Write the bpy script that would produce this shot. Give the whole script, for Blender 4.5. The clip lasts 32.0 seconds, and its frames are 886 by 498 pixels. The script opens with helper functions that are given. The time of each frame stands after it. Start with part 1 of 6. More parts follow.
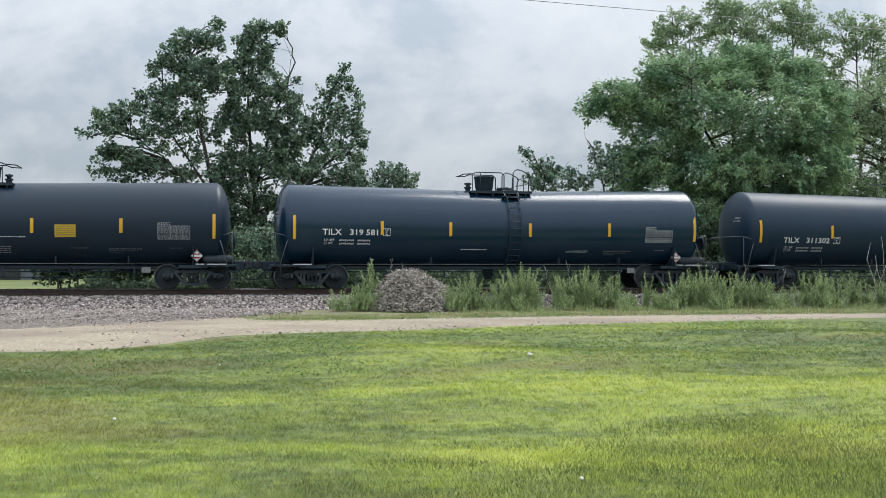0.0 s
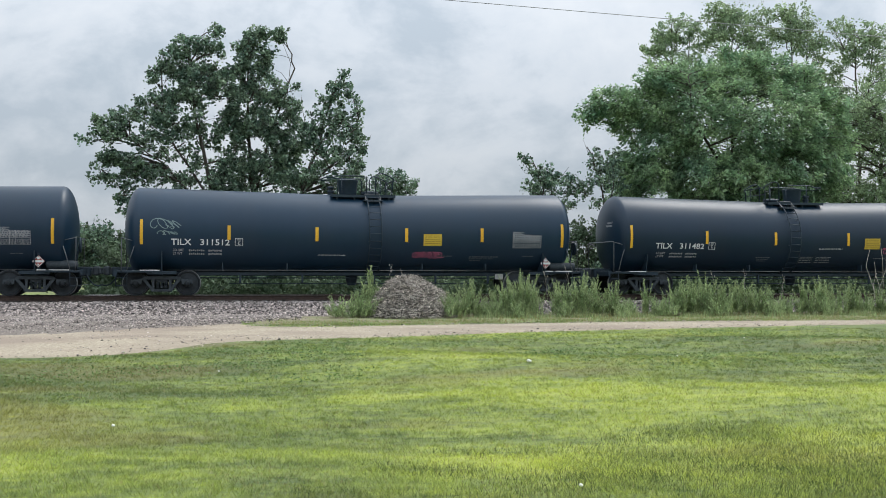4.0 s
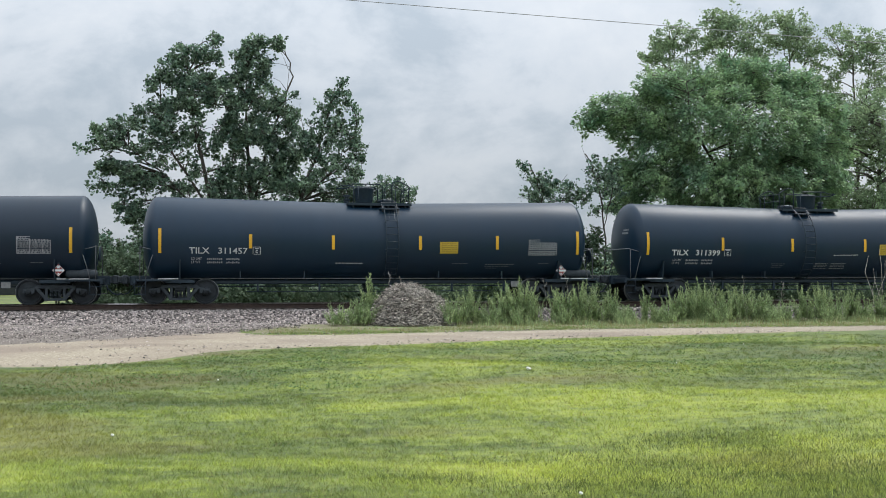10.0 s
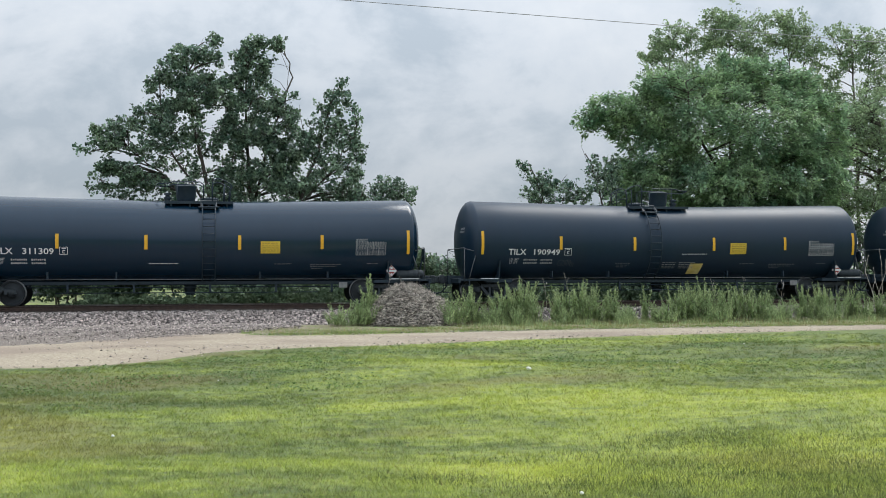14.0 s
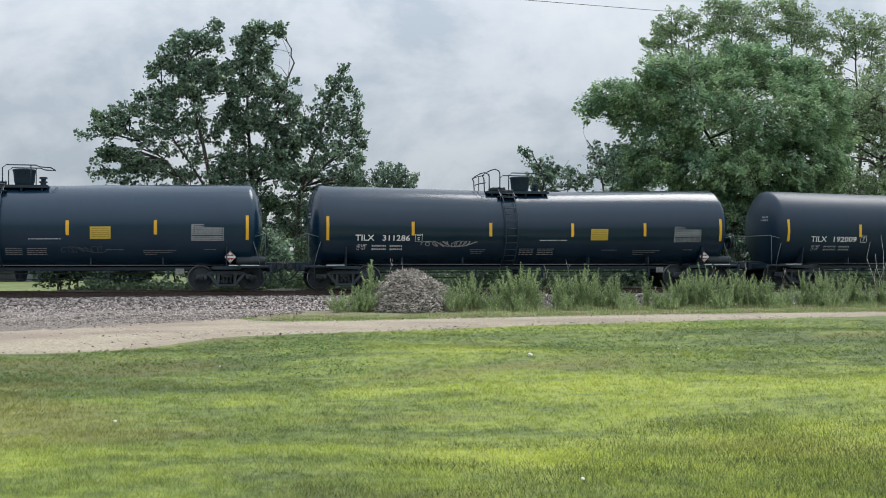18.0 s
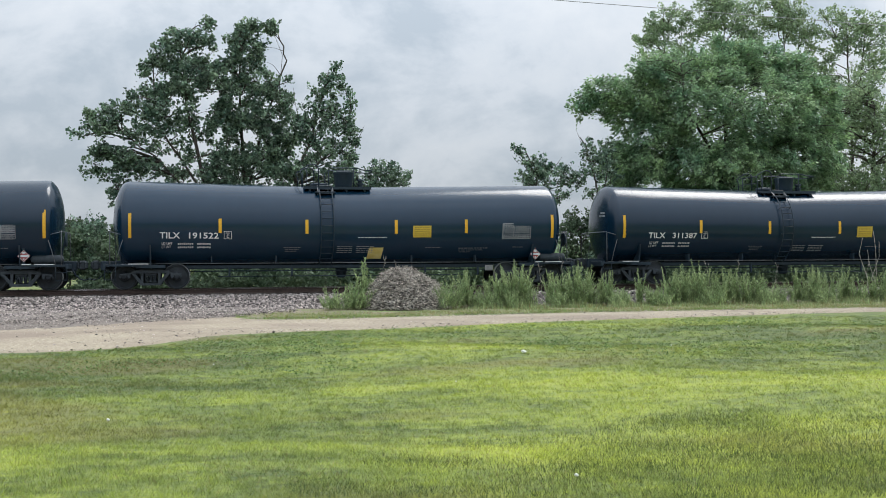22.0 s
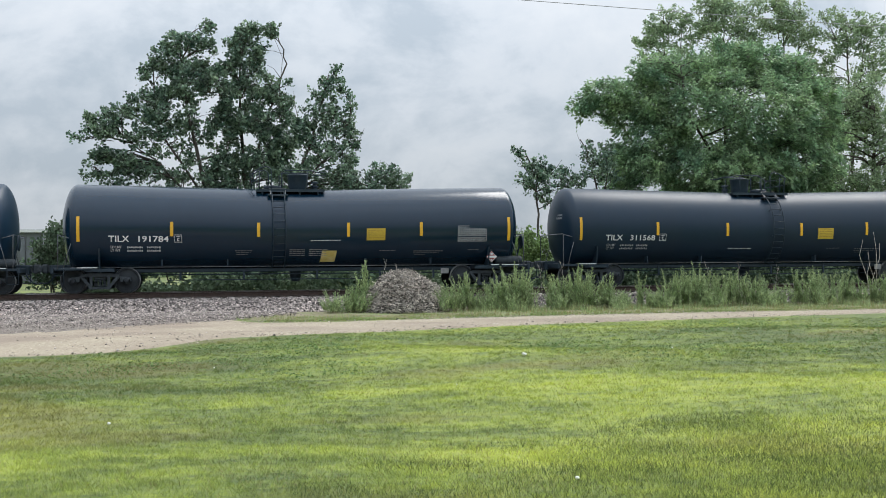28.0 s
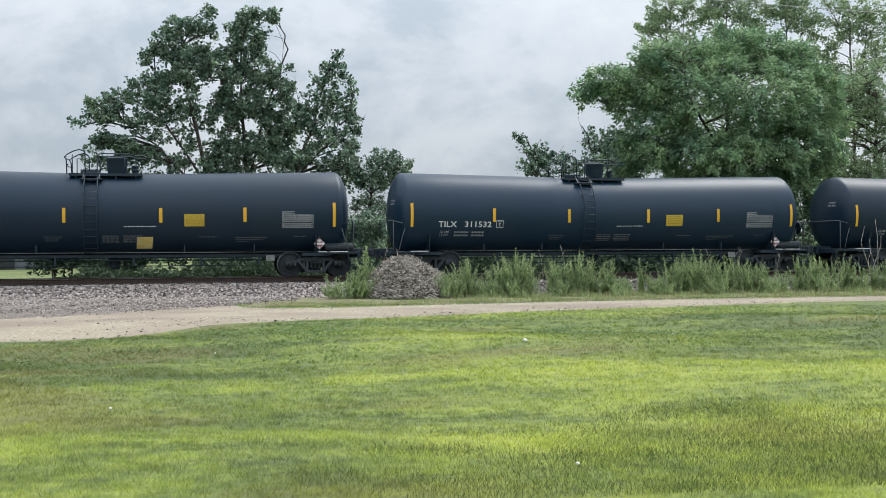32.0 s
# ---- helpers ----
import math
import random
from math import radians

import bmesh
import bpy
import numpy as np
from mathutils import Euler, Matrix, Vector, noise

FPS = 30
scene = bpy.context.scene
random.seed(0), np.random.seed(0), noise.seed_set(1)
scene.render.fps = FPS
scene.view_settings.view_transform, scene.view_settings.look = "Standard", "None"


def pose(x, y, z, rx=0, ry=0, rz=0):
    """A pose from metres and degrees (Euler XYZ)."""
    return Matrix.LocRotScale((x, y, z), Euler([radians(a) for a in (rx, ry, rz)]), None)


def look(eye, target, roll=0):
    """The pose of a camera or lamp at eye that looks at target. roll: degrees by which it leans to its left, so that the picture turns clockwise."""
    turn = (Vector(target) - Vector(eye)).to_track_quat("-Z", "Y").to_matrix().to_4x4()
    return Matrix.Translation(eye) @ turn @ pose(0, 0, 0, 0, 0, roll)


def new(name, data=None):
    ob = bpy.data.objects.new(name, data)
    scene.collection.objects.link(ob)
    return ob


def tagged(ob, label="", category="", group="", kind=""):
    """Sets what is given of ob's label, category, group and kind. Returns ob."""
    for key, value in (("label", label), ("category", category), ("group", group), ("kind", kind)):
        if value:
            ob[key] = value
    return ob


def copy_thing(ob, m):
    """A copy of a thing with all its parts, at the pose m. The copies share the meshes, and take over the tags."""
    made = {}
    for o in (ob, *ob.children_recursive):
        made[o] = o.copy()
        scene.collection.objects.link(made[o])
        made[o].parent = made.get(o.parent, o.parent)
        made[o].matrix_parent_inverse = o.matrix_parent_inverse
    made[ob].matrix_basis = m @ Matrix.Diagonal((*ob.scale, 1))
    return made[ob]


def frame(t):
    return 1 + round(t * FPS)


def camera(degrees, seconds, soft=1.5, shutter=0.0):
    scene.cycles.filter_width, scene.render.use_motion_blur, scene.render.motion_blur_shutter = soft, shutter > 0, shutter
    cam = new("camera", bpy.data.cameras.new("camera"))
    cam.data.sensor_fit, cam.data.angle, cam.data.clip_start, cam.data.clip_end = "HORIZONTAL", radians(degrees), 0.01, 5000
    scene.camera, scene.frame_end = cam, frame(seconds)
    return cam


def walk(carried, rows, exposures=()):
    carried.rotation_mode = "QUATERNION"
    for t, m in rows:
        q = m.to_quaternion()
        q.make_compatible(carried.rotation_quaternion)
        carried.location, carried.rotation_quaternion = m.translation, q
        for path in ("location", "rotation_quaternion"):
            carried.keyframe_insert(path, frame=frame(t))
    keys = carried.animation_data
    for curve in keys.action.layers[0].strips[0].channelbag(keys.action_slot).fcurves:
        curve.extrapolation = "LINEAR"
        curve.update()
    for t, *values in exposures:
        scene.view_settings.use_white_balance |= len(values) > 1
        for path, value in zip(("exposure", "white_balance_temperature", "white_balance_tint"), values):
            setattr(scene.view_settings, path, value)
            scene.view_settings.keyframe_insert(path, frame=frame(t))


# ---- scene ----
cam = camera(44, 32.0, soft=0.9)
walk(cam, [
    (0, pose(0.006, -40.539, 0.897, 90.804, -0.116, -12.470)),
    (0.5, pose(0.006, -40.540, 0.897, 90.836, -0.107, -12.485)),
    (1, pose(0.005, -40.541, 0.898, 90.871, -0.118, -12.514)),
    (1.5, pose(0.006, -40.539, 0.897, 90.916, -0.116, -12.537)),
    (2, pose(0.003, -40.542, 0.899, 90.975, -0.125, -12.562)),
    (2.5, pose(0.003, -40.542, 0.899, 91.023, -0.146, -12.527)),
    (3, pose(0.001, -40.543, 0.899, 91.067, -0.167, -12.522)),
    (3.5, pose(0.002, -40.540, 0.900, 91.104, -0.163, -12.516)),
    (5.5, pose(0.001, -40.543, 0.901, 91.173, -0.146, -12.514)),
    (6, pose(0.004, -40.540, 0.903, 91.189, -0.114, -12.485)),
    (6.5, pose(0.006, -40.538, 0.904, 91.210, -0.072, -12.466)),
    (7, pose(0.006, -40.537, 0.906, 91.229, -0.040, -12.443)),
    (7.5, pose(0.007, -40.538, 0.906, 91.273, -0.000, -12.444)),
    (8, pose(0.007, -40.538, 0.907, 91.319, 0.018, -12.460)),
    (8.5, pose(0.005, -40.540, 0.907, 91.389, 0.030, -12.493)),
    (9, pose(0.003, -40.543, 0.907, 91.462, 0.037, -12.542)),
    (9.5, pose(0.004, -40.542, 0.906, 91.502, 0.051, -12.557)),
    (10, pose(0.003, -40.543, 0.907, 91.515, 0.064, -12.562)),
    (10.5, pose(0.002, -40.541, 0.906, 91.525, 0.076, -12.540)),
    (11, pose(0.005, -40.538, 0.906, 91.550, 0.108, -12.518)),
    (11.5, pose(0.006, -40.539, 0.904, 91.605, 0.143, -12.491)),
    (12, pose(0.006, -40.541, 0.906, 91.641, 0.186, -12.484)),
    (12.5, pose(0.006, -40.540, 0.905, 91.659, 0.211, -12.479)),
    (13, pose(0.006, -40.539, 0.905, 91.631, 0.235, -12.481)),
    (13.5, pose(0.004, -40.540, 0.903, 91.595, 0.220, -12.523)),
    (14, pose(0.003, -40.537, 0.905, 91.526, 0.199, -12.559)),
    (14.5, pose(0.002, -40.535, 0.905, 91.447, 0.169, -12.569)),
    (16.5, pose(0.003, -40.534, 0.905, 91.041, 0.142, -12.455)),
    (17, pose(0.001, -40.536, 0.905, 90.958, 0.117, -12.458)),
    (17.5, pose(0.003, -40.537, 0.906, 90.867, 0.117, -12.452)),
    (18, pose(0.002, -40.539, 0.906, 90.804, 0.122, -12.481)),
    (18.5, pose(0.003, -40.538, 0.904, 90.790, 0.140, -12.506)),
    (19, pose(0.003, -40.539, 0.902, 90.840, 0.157, -12.522)),
    (19.5, pose(0.004, -40.540, 0.903, 90.914, 0.192, -12.531)),
    (20, pose(0.004, -40.539, 0.901, 90.964, 0.220, -12.544)),
    (20.5, pose(0.005, -40.538, 0.899, 90.958, 0.247, -12.570)),
    (21, pose(0.003, -40.539, 0.900, 90.856, 0.273, -12.638)),
    (21.5, pose(0.004, -40.539, 0.901, 90.764, 0.301, -12.726)),
    (22, pose(0.005, -40.535, 0.900, 90.679, 0.322, -12.826)),
    (22.5, pose(0.003, -40.536, 0.902, 90.671, 0.354, -12.902)),
    (23, pose(0.003, -40.537, 0.903, 90.699, 0.387, -12.942)),
    (23.5, pose(0.004, -40.535, 0.903, 90.723, 0.412, -12.933)),
    (24, pose(0.004, -40.533, 0.903, 90.720, 0.435, -12.935)),
    (24.5, pose(0.004, -40.535, 0.903, 90.678, 0.452, -12.900)),
    (25, pose(0.005, -40.535, 0.903, 90.634, 0.455, -12.899)),
    (25.5, pose(0.005, -40.535, 0.903, 90.634, 0.459, -12.881)),
    (27.5, pose(0.004, -40.538, 0.903, 90.855, 0.460, -12.804)),
    (28, pose(0.004, -40.540, 0.904, 90.811, 0.461, -12.802)),
    (28.5, pose(0.003, -40.542, 0.905, 90.719, 0.462, -12.806)),
    (29, pose(0.003, -40.540, 0.905, 90.541, 0.458, -12.834)),
    (29.5, pose(0.004, -40.539, 0.904, 90.365, 0.463, -12.831)),
    (30, pose(0.005, -40.539, 0.902, 90.238, 0.451, -12.847)),
    (30.5, pose(0.004, -40.538, 0.902, 90.185, 0.425, -12.857)),
    (31, pose(0.006, -40.535, 0.901, 90.183, 0.389, -12.849)),
    (31.5, pose(0.007, -40.536, 0.900, 90.188, 0.375, -12.817)),
    (32, pose(0.006, -40.535, 0.900, 90.093, 0.336, -12.744)),
], [(0, 0.05), (6, 0.07), (9, 0.03), (13, 0.0), (17, -0.02), (20, 0.02), (24, 0.06), (28, 0.07), (32, 0.11)])

# ---- world, sun ----
world = bpy.data.worlds.new("world")
scene.world = world
world.use_nodes = True
wn, wl = world.node_tree.nodes, world.node_tree.links
wn.clear()
w_out = wn.new("ShaderNodeOutputWorld")
w_bg = wn.new("ShaderNodeBackground")
w_sky = wn.new("ShaderNodeTexSky")
w_sky.sky_type = "NISHITA"
w_sky.sun_disc = False
SUN_EL, SUN_AZ = radians(56), radians(54)
w_sky.sun_elevation, w_sky.sun_rotation = SUN_EL, SUN_AZ
w_co = wn.new("ShaderNodeTexCoord")
w_map = wn.new("ShaderNodeMapping")
w_map.inputs["Scale"].default_value = (1.0, 1.0, 1.5)
w_map.inputs["Location"].default_value = (0.35, 0.1, 0.2)
w_n1 = wn.new("ShaderNodeTexNoise")
w_n1.inputs["Scale"].default_value, w_n1.inputs["Detail"].default_value = 5.2, 8.0
w_n1.inputs["Roughness"].default_value, w_n1.inputs["Distortion"].default_value = 0.56, 0.35
w_n2 = wn.new("ShaderNodeTexNoise")
w_n2.inputs["Scale"].default_value, w_n2.inputs["Detail"].default_value = 13.0, 8.0
w_n2.inputs["Roughness"].default_value, w_n2.inputs["Distortion"].default_value = 0.6, 0.2
w_sum = wn.new("ShaderNodeMix")
w_sum.inputs[0].default_value = 0.34
w_ramp = wn.new("ShaderNodeValToRGB")
for e, (pos, col) in zip([w_ramp.color_ramp.elements[0], w_ramp.color_ramp.elements[1], w_ramp.color_ramp.elements.new(0.5)],
                         [(0.40, (0.485, 0.555, 0.63, 1)), (0.62, (0.88, 0.905, 0.93, 1)), (0.5, (0.645, 0.70, 0.765, 1))]):
    e.position, e.color = pos, col
w_mix = wn.new("ShaderNodeMix")
w_mix.data_type = "RGBA"
w_mix.inputs[0].default_value = 0.93
w_dim = wn.new("ShaderNodeVectorMath")
w_dim.operation = "SCALE"
w_dim.inputs["Scale"].default_value = 0.10
wl.new(w_co.outputs["Generated"], w_map.inputs["Vector"])
wl.new(w_map.outputs["Vector"], w_n1.inputs["Vector"])
wl.new(w_map.outputs["Vector"], w_n2.inputs["Vector"])
wl.new(w_n1.outputs["Fac"], w_sum.inputs[2])
wl.new(w_n2.outputs["Fac"], w_sum.inputs[3])
wl.new(w_sum.outputs[0], w_ramp.inputs["Fac"])
wl.new(w_sky.outputs["Color"], w_dim.inputs[0])
wl.new(w_dim.outputs["Vector"], w_mix.inputs[6])
wl.new(w_ramp.outputs["Color"], w_mix.inputs[7])
# an overcast sky grows brighter towards the zenith
w_sep = wn.new("ShaderNodeSeparateXYZ")
wl.new(w_co.outputs["Generated"], w_sep.inputs["Vector"])
w_up = wn.new("ShaderNodeMapRange")
w_up.inputs["From Min"].default_value, w_up.inputs["From Max"].default_value = 0.0, 1.0
w_up.inputs["To Min"].default_value, w_up.inputs["To Max"].default_value = 0.735, 2.50
wl.new(w_sep.outputs["Z"], w_up.inputs["Value"])
w_mul = wn.new("ShaderNodeVectorMath")
w_mul.operation = "SCALE"
wl.new(w_mix.outputs[2], w_mul.inputs[0])
wl.new(w_up.outputs["Result"], w_mul.inputs["Scale"])
wl.new(w_mul.outputs["Vector"], w_bg.inputs["Color"])
w_bg.inputs["Strength"].default_value = 1.0
wl.new(w_bg.outputs["Background"], w_out.inputs["Surface"])

sun = new("sun", bpy.data.lights.new("sun", "SUN"))
sun.data.energy, sun.data.angle, sun.data.color = 1.7, radians(28), (1.0, 0.97, 0.91)
sun_dir = Vector((math.sin(SUN_AZ) * math.cos(SUN_EL), math.cos(SUN_AZ) * math.cos(SUN_EL), math.sin(SUN_EL)))
sun.matrix_world = look(sun_dir * 60, (0, 0, 0))


# ---- materials ----
def mat(name, a, b=None, rough=0.6, metal=0.0, scale=4.0, detail=6.0, bump=0.0, bump_scale=40.0, rand=0.0, island=0.0,
        coords="Object", stretch=(1, 1, 1), spec=0.5, c=None, big=0.0, leaf=0.0, rough_var=0.0, coat=0.0, tint=None):
    """Two colours mixed by noise, a third by larger noise, random tone by object or island, fine relief."""
    m = bpy.data.materials.new(name)
    m.use_nodes = True
    n, l = m.node_tree.nodes, m.node_tree.links
    p = n["Principled BSDF"]
    b = b or a
    co = n.new("ShaderNodeTexCoord")
    mp = n.new("ShaderNodeMapping")
    mp.inputs["Scale"].default_value = stretch
    l.new(co.outputs[coords], mp.inputs["Vector"])
    nz = n.new("ShaderNodeTexNoise")
    nz.inputs["Scale"].default_value, nz.inputs["Detail"].default_value = scale, detail
    nz.inputs["Roughness"].default_value = 0.62
    l.new(mp.outputs["Vector"], nz.inputs["Vector"])
    rp = n.new("ShaderNodeValToRGB")
    rp.color_ramp.elements[0].position, rp.color_ramp.elements[1].position = 0.34, 0.66
    rp.color_ramp.elements[0].color, rp.color_ramp.elements[1].color = (*a, 1), (*b, 1)
    l.new(nz.outputs["Fac"], rp.inputs["Fac"])
    col = rp.outputs["Color"]
    if c:
        nb = n.new("ShaderNodeTexNoise")
        nb.inputs["Scale"].default_value, nb.inputs["Detail"].default_value = big, 4.0
        l.new(mp.outputs["Vector"], nb.inputs["Vector"])
        rb = n.new("ShaderNodeValToRGB")
        rb.color_ramp.elements[0].position, rb.color_ramp.elements[1].position = 0.45, 0.65
        l.new(nb.outputs["Fac"], rb.inputs["Fac"])
        mx = n.new("ShaderNodeMix")
        mx.data_type = "RGBA"
        l.new(rb.outputs["Color"], mx.inputs[0])
        l.new(col, mx.inputs[6])
        mx.inputs[7].default_value = (*c, 1)
        col = mx.outputs[2]
    if rand or island:
        src = n.new("ShaderNodeNewGeometry").outputs["Random Per Island"] if island else n.new("ShaderNodeObjectInfo").outputs["Random"]
        amount = island or rand
        mr = n.new("ShaderNodeMapRange")
        mr.inputs["To Min"].default_value, mr.inputs["To Max"].default_value = 1 - amount, 1 + amount
        l.new(src, mr.inputs["Value"])
        sc = n.new("ShaderNodeVectorMath")
        sc.operation = "SCALE"
        l.new(col, sc.inputs[0])
        l.new(mr.outputs["Result"], sc.inputs["Scale"])
        col = sc.outputs["Vector"]
    l.new(col, p.inputs["Base Color"])
    p.inputs["Roughness"].default_value, p.inputs["Metallic"].default_value = rough, metal
    p.inputs["Specular IOR Level"].default_value = spec
    if tint:
        p.inputs["Specular Tint"].default_value = (*tint, 1)
    if coat:
        p.inputs["Coat Weight"].default_value, p.inputs["Coat Roughness"].default_value = coat, 0.12
    if rough_var:
        mv = n.new("ShaderNodeMapRange")
        mv.inputs["To Min"].default_value, mv.inputs["To Max"].default_value = rough - rough_var, rough + rough_var
        l.new(nz.outputs["Fac"], mv.inputs["Value"])
        l.new(mv.outputs["Result"], p.inputs["Roughness"])
    if bump:
        nn = n.new("ShaderNodeTexNoise")
        nn.inputs["Scale"].default_value, nn.inputs["Detail"].default_value = bump_scale, 5.0
        l.new(mp.outputs["Vector"], nn.inputs["Vector"])
        bp = n.new("ShaderNodeBump")
        bp.inputs["Strength"].default_value, bp.inputs["Distance"].default_value = bump, 0.02
        l.new(nn.outputs["Fac"], bp.inputs["Height"])
        l.new(bp.outputs["Normal"], p.inputs["Normal"])
    if leaf:
        tr = n.new("ShaderNodeBsdfTranslucent")
        l.new(col, tr.inputs["Color"])
        ms = n.new("ShaderNodeMixShader")
        ms.inputs[0].default_value = leaf
        l.new(p.outputs["BSDF"], ms.inputs[1])
        l.new(tr.outputs["BSDF"], ms.inputs[2])
        l.new(ms.outputs["Shader"], n["Material Output"].inputs["Surface"])
    return m


M_TANK = mat("tank_black_satin", (0.0042, 0.0210, 0.0420), (0.0080, 0.0260, 0.0495), 0.42, scale=0.8, bump=0.04, bump_scale=3.0, rand=0.25,
             stretch=(1, 1, 0.35), c=(0.009, 0.024, 0.043), big=0.5, rough_var=0.07, spec=0.40, tint=(0.92, 0.94, 1.0))
M_GLOSS = mat("tank_black_gloss", (0.0030, 0.0190, 0.0390), (0.0050, 0.0225, 0.0450), 0.21, scale=0.8, bump=0.012, bump_scale=3.0, rand=0.2,
              stretch=(1, 1, 0.35), rough_var=0.04, spec=0.52, tint=(0.90, 0.93, 1.0))
M_STEEL = mat("black_painted_steel", (0.009, 0.023, 0.037), (0.018, 0.034, 0.051), 0.5, scale=9, bump=0.1, spec=0.4)
M_TRUCK = mat("grimy_cast_steel", (0.018, 0.028, 0.037), (0.046, 0.058, 0.068), 0.7, scale=7, bump=0.3)
M_WHEEL = mat("wheel_steel_dark", (0.011, 0.017, 0.023), (0.026, 0.033, 0.040), 0.55, metal=0.3, scale=8, bump=0.1)
M_TREAD = mat("polished_wheel_rim", (0.20, 0.21, 0.22), (0.30, 0.31, 0.32), 0.38, metal=0.9, scale=10)
M_YELLOW = mat("yellow_reflective_tape", (0.72, 0.38, 0.02), (0.80, 0.46, 0.03), 0.45, scale=18, rand=0.08)
M_PLACARD = mat("yellow_placard_paint", (0.50, 0.34, 0.03), (0.62, 0.44, 0.05), 0.5, scale=14, rand=0.15)
M_FADED = mat("faded_yellow_sheet", (0.62, 0.48, 0.12), (0.72, 0.60, 0.26), 0.6, scale=6, rand=0.15)
M_WHITE = mat("white_stencil_paint", (0.66, 0.67, 0.68), (0.80, 0.80, 0.80), 0.6, scale=30)
M_GREY = mat("worn_white_stencil", (0.20, 0.21, 0.22), (0.34, 0.35, 0.36), 0.65, scale=30)
M_FAINT = mat("dull_grey_stencil", (0.10, 0.11, 0.12), (0.18, 0.19, 0.20), 0.65, scale=30)
M_GHOST = mat("nearly_faded_spray_paint", (0.022, 0.036, 0.050), (0.042, 0.056, 0.072), 0.6, scale=16)
M_RED = mat("red_placard_ink", (0.42, 0.04, 0.04), (0.52, 0.07, 0.06), 0.5, scale=20)
M_PINK = mat("pink_spray_paint", (0.42, 0.09, 0.17), (0.52, 0.14, 0.22), 0.6, scale=12)
M_TEAL = mat("pale_teal_spray_paint", (0.13, 0.20, 0.20), (0.24, 0.32, 0.32), 0.6, scale=12)
M_GOLD = mat("dull_gold_spray_paint", (0.36, 0.33, 0.18), (0.46, 0.42, 0.25), 0.6, scale=12)
M_SILVER = mat("silver_tape", (0.42, 0.43, 0.45), (0.6, 0.6, 0.62), 0.35, metal=0.5, scale=10)
M_RAIL = mat("rusty_rail_steel", (0.036, 0.024, 0.020), (0.078, 0.050, 0.040), 0.75, metal=0.2, scale=9, bump=0.2)
M_RAILTOP = mat("worn_rail_head", (0.30, 0.29, 0.28), (0.42, 0.41, 0.40), 0.35, metal=0.85, scale=6)
M_TIE = mat("weathered_wooden_tie", (0.040, 0.032, 0.027), (0.085, 0.068, 0.056), 0.9, scale=5, bump=0.5, rand=0.3, stretch=(4, 0.6, 4))
M_BALLAST = mat("ballast_bed", (0.035, 0.031, 0.033), (0.14, 0.124, 0.122), 0.95, scale=18, bump=1.0, bump_scale=22)
M_STONE = mat("ballast_stone", (0.120, 0.102, 0.094), (0.47, 0.410, 0.380), 0.9, scale=8, island=0.95, bump=0.3)
M_RUBBLE = mat("grey_brown_rubble", (0.10, 0.084, 0.073), (0.31, 0.268, 0.230), 0.95, scale=13, bump=1.0, bump_scale=30, c=(0.19, 0.16, 0.135), big=0.8, detail=14, stretch=(0.5, 1, 1))
M_ROAD = mat("pale_gravel_road", (0.25, 0.208, 0.150), (0.50, 0.425, 0.320), 0.95, scale=22, bump=1.0, bump_scale=34,
             c=(0.28, 0.225, 0.175), big=0.55, detail=12, stretch=(0.6, 1, 1))


